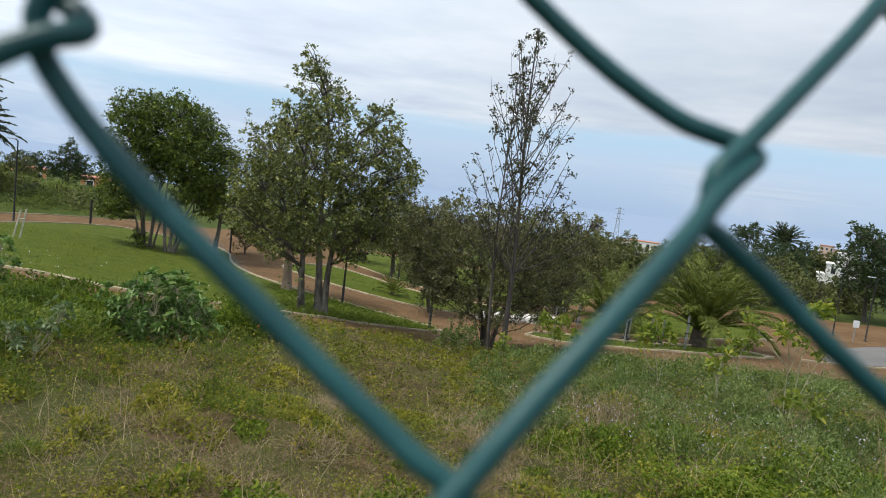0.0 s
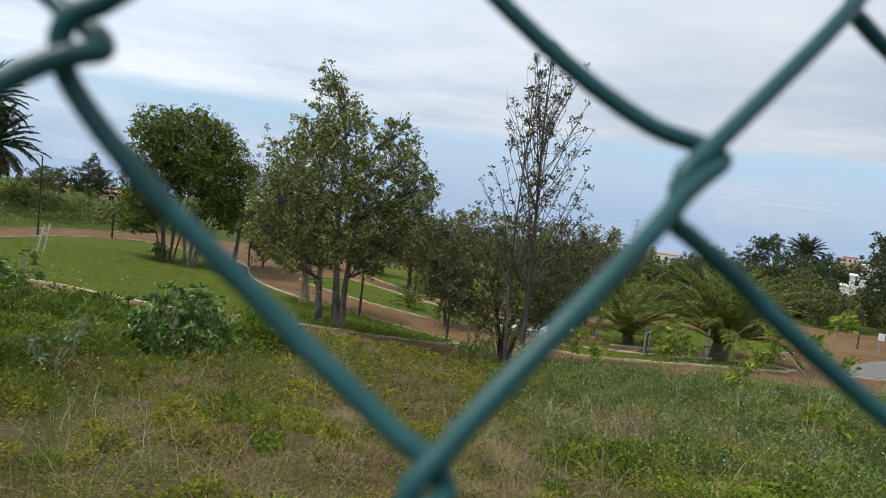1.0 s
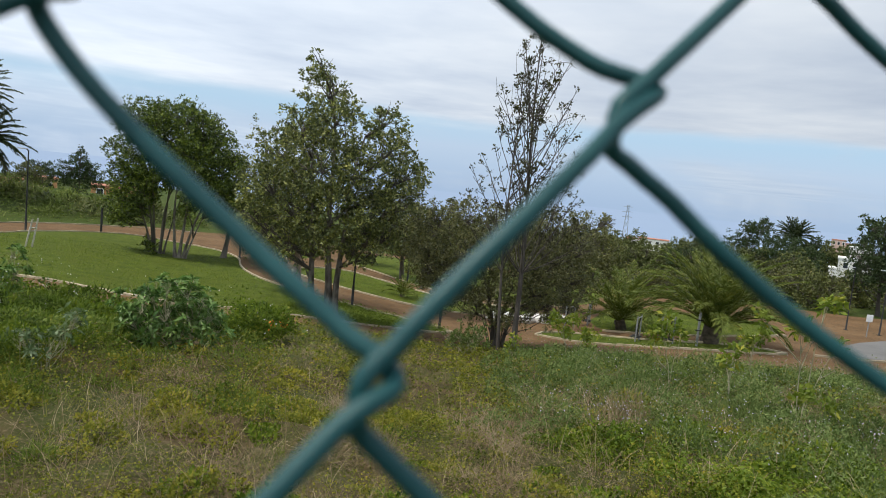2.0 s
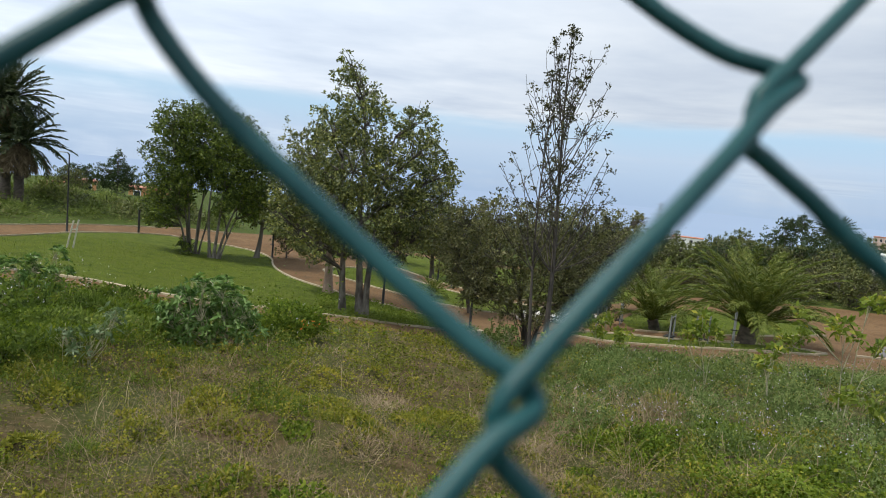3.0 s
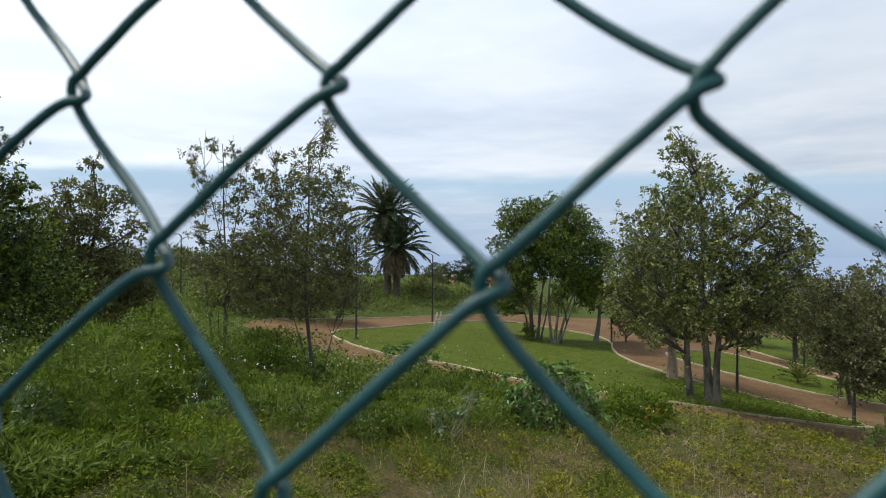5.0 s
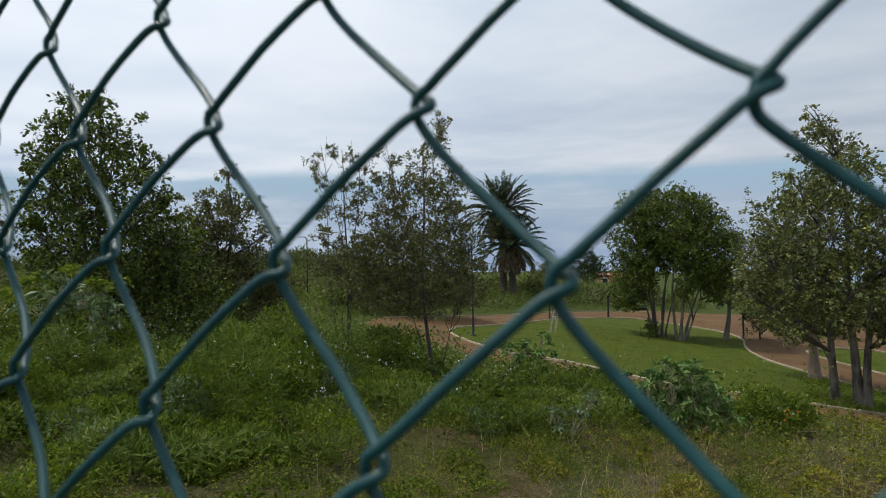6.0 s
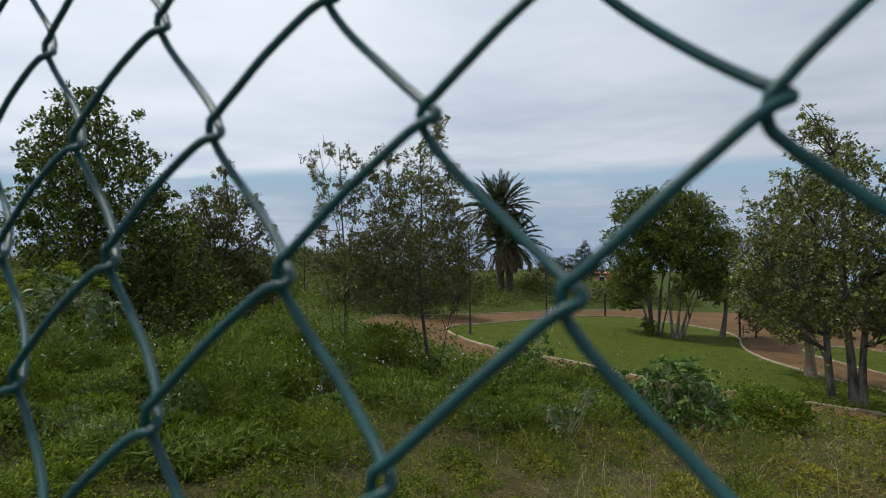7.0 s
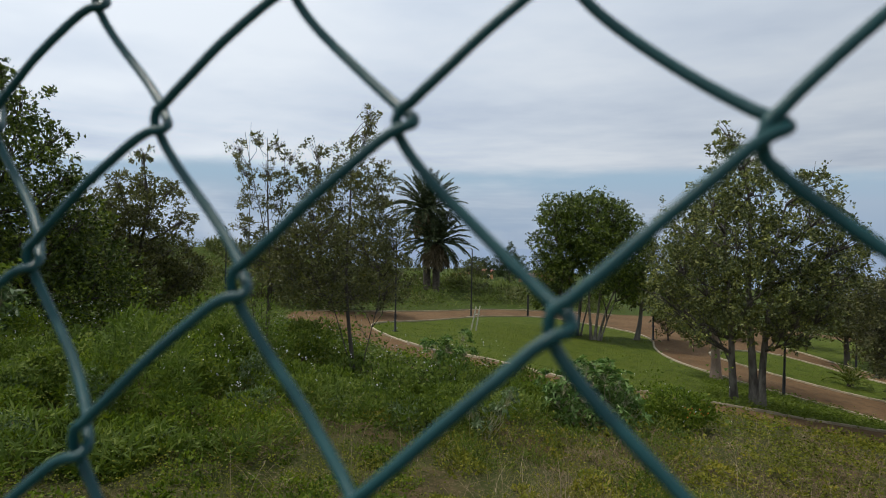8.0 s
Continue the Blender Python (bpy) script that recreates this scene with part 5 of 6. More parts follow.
machine = exercise_machine((6.93, 22.55), 60)
for at, turn in (((7.74, 21.9), 25), ((5.2, 26.2), 40), ((6.2, 27.2), 70)):
    exercise_machine(at, turn, machine)

gp = holder("gym_post", (8.63, 21.55, gz(8.63, 21.55)), "short grey steel post beside the young palm", "post")
tb = Tubes(8)
tb.add([(0, 0, -0.1), (0, 0, 1.1), (0, 0, 1.16)], [0.042, 0.042, 0.025])
new("post", tb.mesh("post", GALVANISED)).parent = gp
for k in (0.55, 0.9):
    tb = Tubes(6)
    tb.add([(-0.12, 0, k), (0, -0.03, k), (0.12, 0, k)], [0.02] * 3)
    new("grip", tb.mesh("grip", LAMP_BLACK)).parent = gp

stakes = holder("tree_stakes", (-16.83, 25.42, gz(-16.83, 25.42)), "pair of pale wooden tree stakes tied with a cross slat", "stakes")
for i, (a, b) in enumerate((((-0.22, 0, -0.1), (0.06, 0, 1.15)), ((0.02, 0.05, -0.1), (0.26, 0.03, 1.2)))):
    tb = Tubes(6)
    tb.add([a, tuple((p + q) / 2 for p, q in zip(a, b)), b], [0.035, 0.033, 0.03])
    new("stake", tb.mesh("stake", WOOD_STAKE)).parent = stakes
tb = Tubes(4)
tb.add([(-0.06, 0.02, 0.75), (0.10, 0.02, 0.78), (0.24, 0.02, 0.8)], [0.03] * 3)
new("slat", tb.mesh("slat", WOOD_STAKE)).parent = stakes

sx, sy = 18.74, 28.39
sign = holder("notice_sign", (sx, sy, gz(sx, sy)), "small white notice board on a thin post", "sign")
tb = Tubes(6)
tb.add([(0, 0, -0.1), (0, 0, 0.5), (0, 0, 0.95)], [0.022] * 3)
new("post", tb.mesh("post", GALVANISED)).parent = sign
bm = bmesh.new()
bmesh.ops.create_cube(bm, size=1, matrix=Matrix.Diagonal((0.28, 0.03, 0.32, 1)))
bmesh.ops.bevel(bm, geom=bm.edges[:], offset=0.008, segments=1, affect="EDGES")
part("board", bm, SIGN_WHITE, sign).location = (0, -0.03, 0.85)

# heap of white stones between the lawns
srng = random.Random(5)
for i in range(40):
    a = srng.uniform(-1, 1)
    x, y = 3.55 + a * 1.45 + srng.uniform(-0.1, 0.1), 27.6 + a * 0.25 + srng.uniform(-0.45, 0.45)
    bm = bmesh.new()
    bmesh.ops.create_icosphere(bm, subdivisions=2, radius=1)
    for v in bm.verts:
        v.co *= 1 + 0.25 * noise.noise(v.co * 1.7 + Vector((i, 0, 0)))
        v.co.z *= 0.75
    s = srng.uniform(0.14, 0.30)
    st = part("white_stone", bm, PALE_STONE)
    st.location = (x, y, gz(x, y) + s * 0.45 + 0.02)
    st.scale = (s * 1.4, s, s)
    st.rotation_euler = (0, 0, srng.uniform(0, 6))
    tagged(st, "rough white boulder in a heap beside the path", "stone", "heap of white stones")


# ------------------------------------------------------------------ distant buildings and pylon
def slab(parent, name, mat, c, size, bevel=0.0):
    bm = bmesh.new()
    bmesh.ops.create_cube(bm, size=1, matrix=Matrix.Diagonal((*size, 1)))
    if bevel:
        bmesh.ops.bevel(bm, geom=bm.edges[:], offset=bevel, segments=1, affect="EDGES")
    ob = part(name, bm, mat, parent)
    ob.location = c
    return ob


def house(label, at, blocks, wall, roof_mat, windows, turn):
    """blocks: (x, y, width, depth, height, base height); windows: (x, z, w, h) on the front of the first block."""
    x, y = at
    ob = holder("house", (x, y, gz(x, y)), label, "house", turn=radians(turn))
    for bx, by, w, d, h, b in blocks:
        slab(ob, "wall", wall, (bx, by, b + h / 2), (w, d, h))
        slab(ob, "roof", roof_mat, (bx, by, b + h + 0.12), (w + 0.3, d + 0.3, 0.24))
    _, fy, _, fd = blocks[0][:4]
    for wx, wz, ww, wh in windows:
        fr = slab(ob, "window", WHITE_WALL, (wx, fy - fd / 2 - 0.03, wz), (ww + 0.2, 0.08, wh + 0.2))
        slab(fr, "pane", WINDOW_GLASS, (0, -0.03, 0), (ww, 0.06, wh))
    return ob


house("white cubic house with a flat roof and terrace", (79.4, 127.4), [(0, 0, 5.6, 7, 6.6, 0), (0.7, 1, 3.8, 4.5, 2.0, 6.84), (-3.5, 0, 1.4, 5, 4.4, 0)], WHITE_WALL, WHITE_WALL,
      [(-1.5, 5.4, 0.8, 1.1), (0.1, 5.4, 0.8, 1.1), (1.7, 5.4, 0.8, 1.1), (-1.5, 2.6, 0.8, 1.1), (0.9, 2.6, 1.0, 1.9)], -31)
house("low white house among dark trees", (61.8, 136.7), [(0, 0, 4.0, 5, 5.1, 0), (3.5, 1, 3.0, 5, 4.2, 0)], WHITE_WALL, WHITE_WALL, [(-0.9, 4.0, 0.8, 1.0), (0.9, 4.0, 0.8, 1.0)], -24)
house("long white building with a clay tile roof", (77.4, 248.2), [(0, 0, 11, 8, 4.3, 0), (-8.0, 1, 5, 7, 3.6, 0)], WHITE_WALL, ROOF_TILE, [(-4, 3.0, 1.0, 1.1), (-1.4, 3.0, 1.0, 1.1), (1.4, 3.0, 1.0, 1.1), (4, 3.0, 1.0, 1.1)], -17)
house("pink apartment building on the far slope", (132.7, 223.6), [(0, 0, 4.2, 6, 11.2, 0), (3.4, 1, 2.4, 5, 10.2, 0)], PINK_WALL, ROOF_TILE, [(-1.4, 10.2, 0.6, 0.9), (0, 10.2, 0.6, 0.9), (1.4, 10.2, 0.6, 0.9)], -30)
house("orange house behind the grassy bank", (-46.4, 82.9), [(1.8, 0, 5.0, 5, 3.0, -2.1), (5.2, 1, 3.0, 4, 2.5, -2.1)], ORANGE_WALL, ROOF_TILE, [(0.3, 0.2, 0.7, 0.9), (2.4, 0.2, 0.7, 0.9)], 29)
house("ochre house with a tile roof behind the bank trees", (-51.7, 79.7), [(0, 0, 3.4, 5, 3.2, -2.1), (-2.8, 0.6, 2.6, 4, 2.7, -2.1)], ORANGE_WALL, ROOF_TILE, [(-0.8, 0.3, 0.7, 0.9), (0.8, 0.3, 0.7, 0.9)], 31)

px, py = 102.9, 386.6
pylon = holder("power_pylon", (px, py, gz(px, py)), "grey steel lattice power pylon on the horizon", "pylon", turn=radians(-14))
H = 1.6 - gz(px, py)


def pylon_half(z):
    return 2.3 * (1 - z / H) ** 1.1 + 0.45


for sx2, sy2 in ((1, 1), (1, -1), (-1, 1), (-1, -1)):
    tb = Tubes(4)
    zz = np.linspace(-0.5, H, 12)
    tb.add([(sx2 * pylon_half(max(z, 0)), sy2 * pylon_half(max(z, 0)), z) for z in zz], [0.16] * 12)
    new("leg", tb.mesh("leg", PYLON_STEEL)).parent = pylon
zz = np.linspace(0, H - 1, 10)
for z0, z1 in zip(zz, zz[1:]):
    for k in (-1, 1):
        for s2 in (-1, 1):
            tb = Tubes(4)
            a, b = pylon_half(z0), pylon_half(z1)
            tb.add([(-a * s2, k * a, z0), (0, k * (a + b) / 2, (z0 + z1) / 2), (b * s2, k * b, z1)], [0.09] * 3)
            new("brace", tb.mesh("brace", PYLON_STEEL)).parent = pylon
for z, w in ((H - 1.2, 2.6), (H - 4.2, 3.2), (H - 7.2, 2.8)):
    tb = Tubes(4)
    tb.add([(-w, 0, z), (0, 0, z + 0.5), (w, 0, z)], [0.08, 0.2, 0.08])
    new("arm", tb.mesh("arm", PYLON_STEEL)).parent = pylon


# ------------------------------------------------------------------ wild plants of the foreground
def polar(n, a0, a1, r0, r1, rng, power=0.5):
    """Places in a sector in front of the fence; power 0.5 is even over the area, more crowds them near."""
    a = np.radians(rng.uniform(a0, a1, n))
    u = rng.uniform(0, 1, n)
    r = (r0 ** (1 / power) + u * (r1 ** (1 / power) - r0 ** (1 / power))) ** power
    return np.stack([-r * np.sin(a), r * np.cos(a)], 1)


def wild_only(xy, margin=0.15):
    return xy[inside_distance(xy, EARTH_LINE) < -margin]


def on_ground(xy):
    return np.column_stack([xy, ground_height(xy[:, 0], xy[:, 1]) + relief(xy)])


def stuff(name, label, category, parts_v, mat):
    v, f, n = [], [], 0
    for a, b in parts_v:
        v.append(a)
        f.append(b + n)
        n += len(a)
    ob = new(name, array_mesh(name, np.concatenate(v), np.concatenate(f), mat))
    return tagged(ob, label, category, kind="stuff")


def blades(xy, tall, wide, rng, lean=0.45):
    """Grass blades: one tapering, leaning face each."""
    p = on_ground(xy)
    n = len(p)
    a = rng.uniform(0, 6.283, n)
    side = np.column_stack([np.cos(a), np.sin(a), np.zeros(n)])
    tilt = rng.normal(size=(n, 3)) * lean
    tilt[:, 2] = 1
    tilt /= np.linalg.norm(tilt, axis=1)[:, None]
    w = wide[:, None]
    top = p + tilt * tall[:, None]
    base = p - np.array([0, 0, 0.02])
    v = np.stack([base - side * w * 0.5, base + side * w * 0.5, top + side * w * 0.12, top - side * w * 0.12], 1).reshape(-1, 3)
    return v, np.arange(4 * n).reshape(n, 4)


def sprigs(xy, tall, leaf, per, rng, bushy=0.5, flat=0.3, plump=0.45, simple=False):
    """Leafy weeds: short leaves up a leaning stem."""
    p = on_ground(xy)
    n = len(p)
    lean = rng.normal(size=(n, 3)) * bushy
    lean[:, 2] = 1
    k = rng.uniform(0.05, 1.0, (n, per))
    at = p[:, None] + lean[:, None] * (k * tall[:, None])[..., None] + rng.normal(size=(n, per, 3)) * (leaf[:, None, None] * 0.7)
    way = rng.normal(size=(n, per, 3))
    way[..., 2] = way[..., 2] * flat + 0.35
    L = (leaf[:, None] * rng.uniform(0.6, 1.3, (n, per))).reshape(-1)
    v, f = leaf_quads(at.reshape(-1, 3), way.reshape(-1, 3), L, L * rng.uniform(plump * 0.7, plump * 1.25, len(L)), rng, 0.1)
    if simple:   # far plants: three corners a leaf are enough
        v = v.reshape(-1, 4, 3)[:, 1:].reshape(-1, 3)
        f = np.arange(len(v)).reshape(-1, 3)
    return v, f


def patchy(xy, scale, lo, hi, seed):
    return smooth01(noise3(xy, scale, seed), lo, hi)


def angle_of(xy):
    return np.degrees(np.arctan2(-xy[:, 0], xy[:, 1]))


def dist_of(xy):
    return np.hypot(xy[:, 0], xy[:, 1])


def left_belt(xy):
    """How far a place lies in the tall weeds towards the west."""
    a, r = angle_of(xy), dist_of(xy)
    edge = 9.0 - 2.7 * smooth01(a, 15, 45) - 2.0 * smooth01(a, 42, 68)
    return smooth01(a, 7, 24) * smooth01(r + 0.8 * noise3(xy, 1.1, 9), edge - 0.6, edge + 1.2)


def right_belt(xy):
    a, r = angle_of(xy), dist_of(xy)
    return smooth01(-a, 4, 16) * smooth01(r + 0.9 * noise3(xy, 1.0, 10), 5.5, 8.0)


def low_at_edge(xy):
    """Weeds stay low towards the path and in front of the big shrub."""
    edge = smooth01(-inside_distance(xy, EARTH_LINE), 0.3, 4.0)
    shrub = smooth01(np.hypot(xy[:, 0] + 3.5, xy[:, 1] - 8.5), 0.5, 1.7)
    return (0.28 + 0.72 * edge) * (0.3 + 0.7 * shrub)


def mounds(centres, rng, per=800):
    """Soft round clumps of thread-fine leaves."""
    out = []
    for x, y, wide, high in centres:
        d = rng.normal(size=(per, 3)) * np.array([0.42, 0.42, 0.5])
        foot = np.array([[x, y]]) + d[:, :2] * wide
        p = on_ground(foot)
        lift = np.abs(d[:, 2]) * high * np.exp(-0.6 * (d[:, 0] ** 2 + d[:, 1] ** 2) / 0.18)
        p[:, 2] += lift
        way = rng.normal(size=(per, 3)) * 0.6
        way[:, :2] += d[:, :2] * 0.9
        way[:, 2] = np.abs(way[:, 2]) + 0.6
        L = rng.uniform(0.06, 0.16, per) * (0.5 + high)
        r = math.hypot(x, y)
        out.append(leaf_quads(p, way, L, np.full(per, 0.0035 + 0.0006 * r), rng, 0.1))
    return out


def hummocks(xy):
    """Rise and fall of the weeds of the west: full mounds with hollows between them."""
    return patchy(xy, 1.15, -0.35, 0.55, 12)


def bushes(centres, rng, leaf, slim=0.4, tuck=0.0):
    """Domed leafy weeds: leaves lie on a lumpy dome, thick enough to hide what is under it; tuck draws the foot in."""
    V = []
    for x, y, wide, high in centres:
        r = math.hypot(x, y)
        L0 = max(leaf, 0.0052 * r)
        n = int(min(2300 if tuck else 800, max(60, 4.2 * wide * (wide + high) / (L0 * L0 * slim) * 0.9)))
        e = rng.normal(size=(n, 3))
        e /= np.linalg.norm(e, axis=1)[:, None]
        e[:, 2] = np.abs(e[:, 2]) if tuck == 0 else np.where(e[:, 2] < -0.55, -e[:, 2], e[:, 2])
        rad = rng.uniform(0.45, 1.0, n) ** 0.4 * (1 + 0.42 * noise3(e * 1.0 + np.array([x, y, 0]), 2.6, 31))
        p = e * rad[:, None] * np.array([wide, wide, high * (1 - tuck)]) + np.array([0, 0, high * tuck])
        foot = np.array([[x, y]]) + p[:, :2]
        g = on_ground(foot)
        g[:, 2] += p[:, 2]
        nrm = e / np.array([wide, wide, max(high, 0.05)])
        nrm /= np.linalg.norm(nrm, axis=1)[:, None]
        nrm += rng.normal(size=(n, 3)) * 0.45
        way = np.cross(nrm, rng.normal(size=(n, 3)))
        way /= np.linalg.norm(way, axis=1)[:, None] + 1e-6
        way = way + e * 0.35 + np.array([0, 0, 0.25])
        side = np.cross(way, nrm)
        side /= np.linalg.norm(side, axis=1)[:, None] + 1e-6
        L = (L0 * rng.uniform(0.6, 1.4, n))[:, None]
        mid = g + way * L * 0.5
        V.append(np.stack([g, mid - side * L * slim * 0.5, g + way * L, mid + side * L * slim * 0.5], 1).reshape(-1, 3))
    v = np.concatenate(V)
    return v, np.arange(len(v)).reshape(-1, 4)


def scatter(n, a0, a1, r0, r1, w0, w1, h0, h1, rng, margin=0.5):
    """Places and sizes for bushes: (x, y, half width, height)."""
    xy = wild_only(polar(n, a0, a1, r0, r1, rng, 0.8), margin)
    k = low_at_edge(xy)
    big = rng.uniform(0, 1, len(xy)) ** 1.5
    return [(q[0], q[1], w0 + (w1 - w0) * b, (h0 + (h1 - h0) * b) * f) for q, b, f in zip(xy, big, k)]


def thicket(n, a0, a1, r0, r1, w0, w1, h0, h1, rng):
    """Places and sizes for bushes that stand in the tall weeds of the west."""
    xy = wild_only(polar(n * 3, a0, a1, r0, r1, rng, 0.8), 0.5)
    xy = xy[(left_belt(xy) > rng.uniform(0.25, 0.8, len(xy))) & (np.hypot(xy[:, 0] + 3.6, xy[:, 1] - 8.7) > 1.15) & (np.hypot(xy[:, 0] + 8.1, xy[:, 1] - 11.2) > 1.2)][:n]
    k = (0.35 + 0.65 * low_at_edge(xy)) * (0.30 + 0.95 * hummocks(xy)) * (0.4 + 0.6 * smooth01(angle_of(xy), 17, 31))
    big = rng.uniform(0, 1, len(xy)) ** 1.1
    return [(q[0], q[1], w0 + (w1 - w0) * b, (h0 + (h1 - h0) * b) * f) for q, b, f in zip(xy, big, k)]


def grow():
    rng = np.random.RandomState(11)
    for name, label, mat, leaf, slim, tuck, spots in (
            ("dark_weed_bushes", "bushy dark green weeds in rounded clumps", WEED_DARK, 0.05, 0.5, 0.4, thicket(58, 12, 86, 6.0, 15, 0.35, 0.80, 0.6, 1.4, rng)),
            ("leafy_weed_bushes", "fresh green leafy weeds in rounded clumps", WEED, 0.044, 0.4, 0.4, thicket(62, 14, 86, 4.9, 14, 0.26, 0.65, 0.42, 1.2, rng)),
            ("fennel_bushes", "lush mid-green feathery weeds in rounded clumps", FENNEL, 0.085, 0.2, 0.4, thicket(36, 20, 85, 6.0, 13, 0.3, 0.8, 0.5, 1.15, rng)),
            ("silvery_weed_bushes", "pale grey-green weeds standing in the thicket", LEAF_SILVER, 0.05, 0.32, 0.4, thicket(34, 16, 82, 6.2, 13, 0.15, 0.36, 0.35, 0.85, rng)),
            ("grey_weed_bushes", "grey-green bushy weeds in low clumps", WEED_GREY, 0.038, 0.3, 0.0, scatter(80, -42, -5, 5.4, 17, 0.22, 0.6, 0.16, 0.55, rng, 0.8)),
            ("green_mats", "low green leafy mats among straw", WEED, 0.033, 0.6, 0.0, scatter(50, 26, 90, 2.9, 7.0, 0.10, 0.34, 0.06, 0.20, rng) + scatter(80, -42, -10, 3.0, 8.0, 0.1, 0.34, 0.08, 0.24, rng) + scatter(60, 42, 97, 2.0, 5.0, 0.1, 0.3, 0.05, 0.15, rng) + scatter(46, -14, 26, 2.9, 7.5, 0.08, 0.22, 0.04, 0.11, rng)),
            ("yellow_mats", "low yellow-green leafy mats among straw", WEED_YELLOW, 0.026, 0.6, 0.0, scatter(120, -30, 45, 2.9, 10.0, 0.10, 0.3, 0.05, 0.16, rng)),
            ("straw_tangles", "matted tangles of greyish dry straw", GRASS_DRY, 0.13, 0.02, 0.0, scatter(26, -18, 25, 2.9, 8.0, 0.15, 0.45, 0.03, 0.09, rng))):
        stuff(name, label, "weeds", [bushes(spots, rng, leaf, slim, tuck)], mat)
    # short grass everywhere in the wild strip, leaning every way
    xy = wild_only(polar(60000, -48, 97, 2.2, 21, rng, 1.3))
    xy = xy[rng.uniform(0, 1, len(xy)) < (0.15 + 0.85 * patchy(xy, 3.0, -0.2, 0.5, 3)) * (1 - 0.85 * left_belt(xy)) * (1 - 0.5 * right_belt(xy))]
    r = dist_of(xy)
    stuff("wild_grass", "uncut green and straw-coloured wild grass", "grass", [blades(xy, rng.uniform(0.05, 0.20, len(xy)), 0.002 + 0.0008 * r, rng, 0.95)], GRASS)
    # cropped grass at the foot of the fence
    xy = polar(9000, -180, 180, 0.15, 3.0, rng, 0.5)
    stuff("fence_foot_grass", "short grass along the foot of the fence", "grass", [blades(xy, rng.uniform(0.03, 0.12, len(xy)), np.full(len(xy), 0.005), rng, 0.9)], GRASS)
    # dry thatch lying in the open patch
    xy = wild_only(polar(92000, -28, 72, 2.8, 15, rng, 1.3))
    xy = xy[rng.uniform(0, 1, len(xy)) < (0.12 + 0.88 * patchy(xy, 2.2, 0.0, 0.8, 4)) * (1 - 0.93 * left_belt(xy)) * (1 - 0.8 * right_belt(xy)) * (1 - 0.9 * smooth01(angle_of(xy), 24, 44))]
    stuff("dry_grass", "flattened dry brown grass", "grass", [blades(xy, rng.uniform(0.06, 0.26, len(xy)), 0.0012 + 0.0006 * dist_of(xy), rng, 2.4)], GRASS_DRY)
    # long pale stalks, bent over
    xy = wild_only(polar(1700, -38, 55, 3.0, 14, rng, 1.1))
    stuff("dry_stalks", "long bent straw-coloured stalks", "grass", [stalks(xy, rng.uniform(0.15, 0.5, len(xy)), 0.0014 + 0.0005 * dist_of(xy), rng)], GRASS_DRY)
    xy = wild_only(polar(900, -46, -4, 6.0, 19, rng, 0.8))
    stuff("straw_stalks", "upright bleached straw among the grey weeds", "grass", [stalks(xy, rng.uniform(0.2, 0.5, len(xy)), 0.0016 + 0.0005 * dist_of(xy), rng)], GRASS_DRY)
    spots = wild_only(polar(16, -40, -8, 4.6, 9.5, rng, 0.8))
    xy = np.repeat(spots, 46, 0) + rng.normal(size=(len(spots) * 46, 2)) * 0.11
    stuff("dry_skeleton_weeds", "dead bleached twiggy weeds among the green", "weeds", [stalks(xy, rng.uniform(0.15, 0.5, len(xy)), 0.0022 + 0.0005 * dist_of(xy), rng)], GRASS_DRY)
    # low creeping weeds in mats and humps, some yellowing
    xy = wild_only(polar(64000, -40, 92, 2.8, 17, rng, 1.35))
    hump = patchy(xy, 9.0, -0.8, 0.9, 7)
    mat_ = smooth01(noise3(xy, 3.0, 5) + 0.7 * noise3(xy, 9.0, 25), -0.75, 0.25)
    keep = rng.uniform(0, 1, len(xy)) < (0.05 + 0.95 * mat_) * (0.45 + 0.55 * hump) * (1 - 0.88 * left_belt(xy)) * (1 - 0.6 * right_belt(xy))
    xy, hump = xy[keep], hump[keep]
    y_mask = rng.uniform(0, 1, len(xy)) < (0.10 + 0.75 * patchy(xy, 3.2, 0.0, 0.5, 6)) * (1 - 0.8 * left_belt(xy)) * (1 - 0.6 * right_belt(xy))
    for name, label, m, mat in (("creeping_weeds", "low creeping olive-green weeds", ~y_mask, WEED_OLIVE), ("yellow_weeds", "low yellow-green weeds with small leaves", y_mask, WEED_YELLOW)):
        q = xy[m]
        stuff(name, label, "weeds", [sprigs(q, rng.uniform(0.03, 0.11, len(q)) + 0.19 * hump[m], np.maximum(0.018, 0.0041 * dist_of(q)) * rng.uniform(0.7, 1.25, len(q)), 6, rng, 0.8, plump=0.62)], mat)
    # tall weeds to the west, in humps
    xy = wild_only(polar(7000, 8, 92, 5.0, 24, rng, 0.75), 0.0)
    xy = xy[rng.uniform(0, 1, len(xy)) < left_belt(xy)]
    clump = (0.08 + 1.5 * hummocks(xy) ** 1.4) * (0.55 + 0.6 * patchy(xy, 3.0, -0.9, 0.9, 22))
    grey = rng.uniform(0, 1, len(xy)) < 0.08 + 0.45 * patchy(xy, 0.8, 0.1, 0.9, 16)
    for name, label, m, mat in (("tall_weeds", "tall dense green weeds along the slope", ~grey, WEED), ("pale_weeds", "tall pale grey-green weeds along the slope", grey, WEED_GREY)):
        q = xy[m]
        stuff(name, label, "weeds", [sprigs(q, rng.uniform(0.35, 0.95, len(q)) * clump[m] * low_at_edge(q), rng.uniform(0.85, 1.5, len(q)) * np.maximum(0.035, 0.0066 * dist_of(q)), 14, rng, 0.3, simple=True, plump=0.5)], mat)
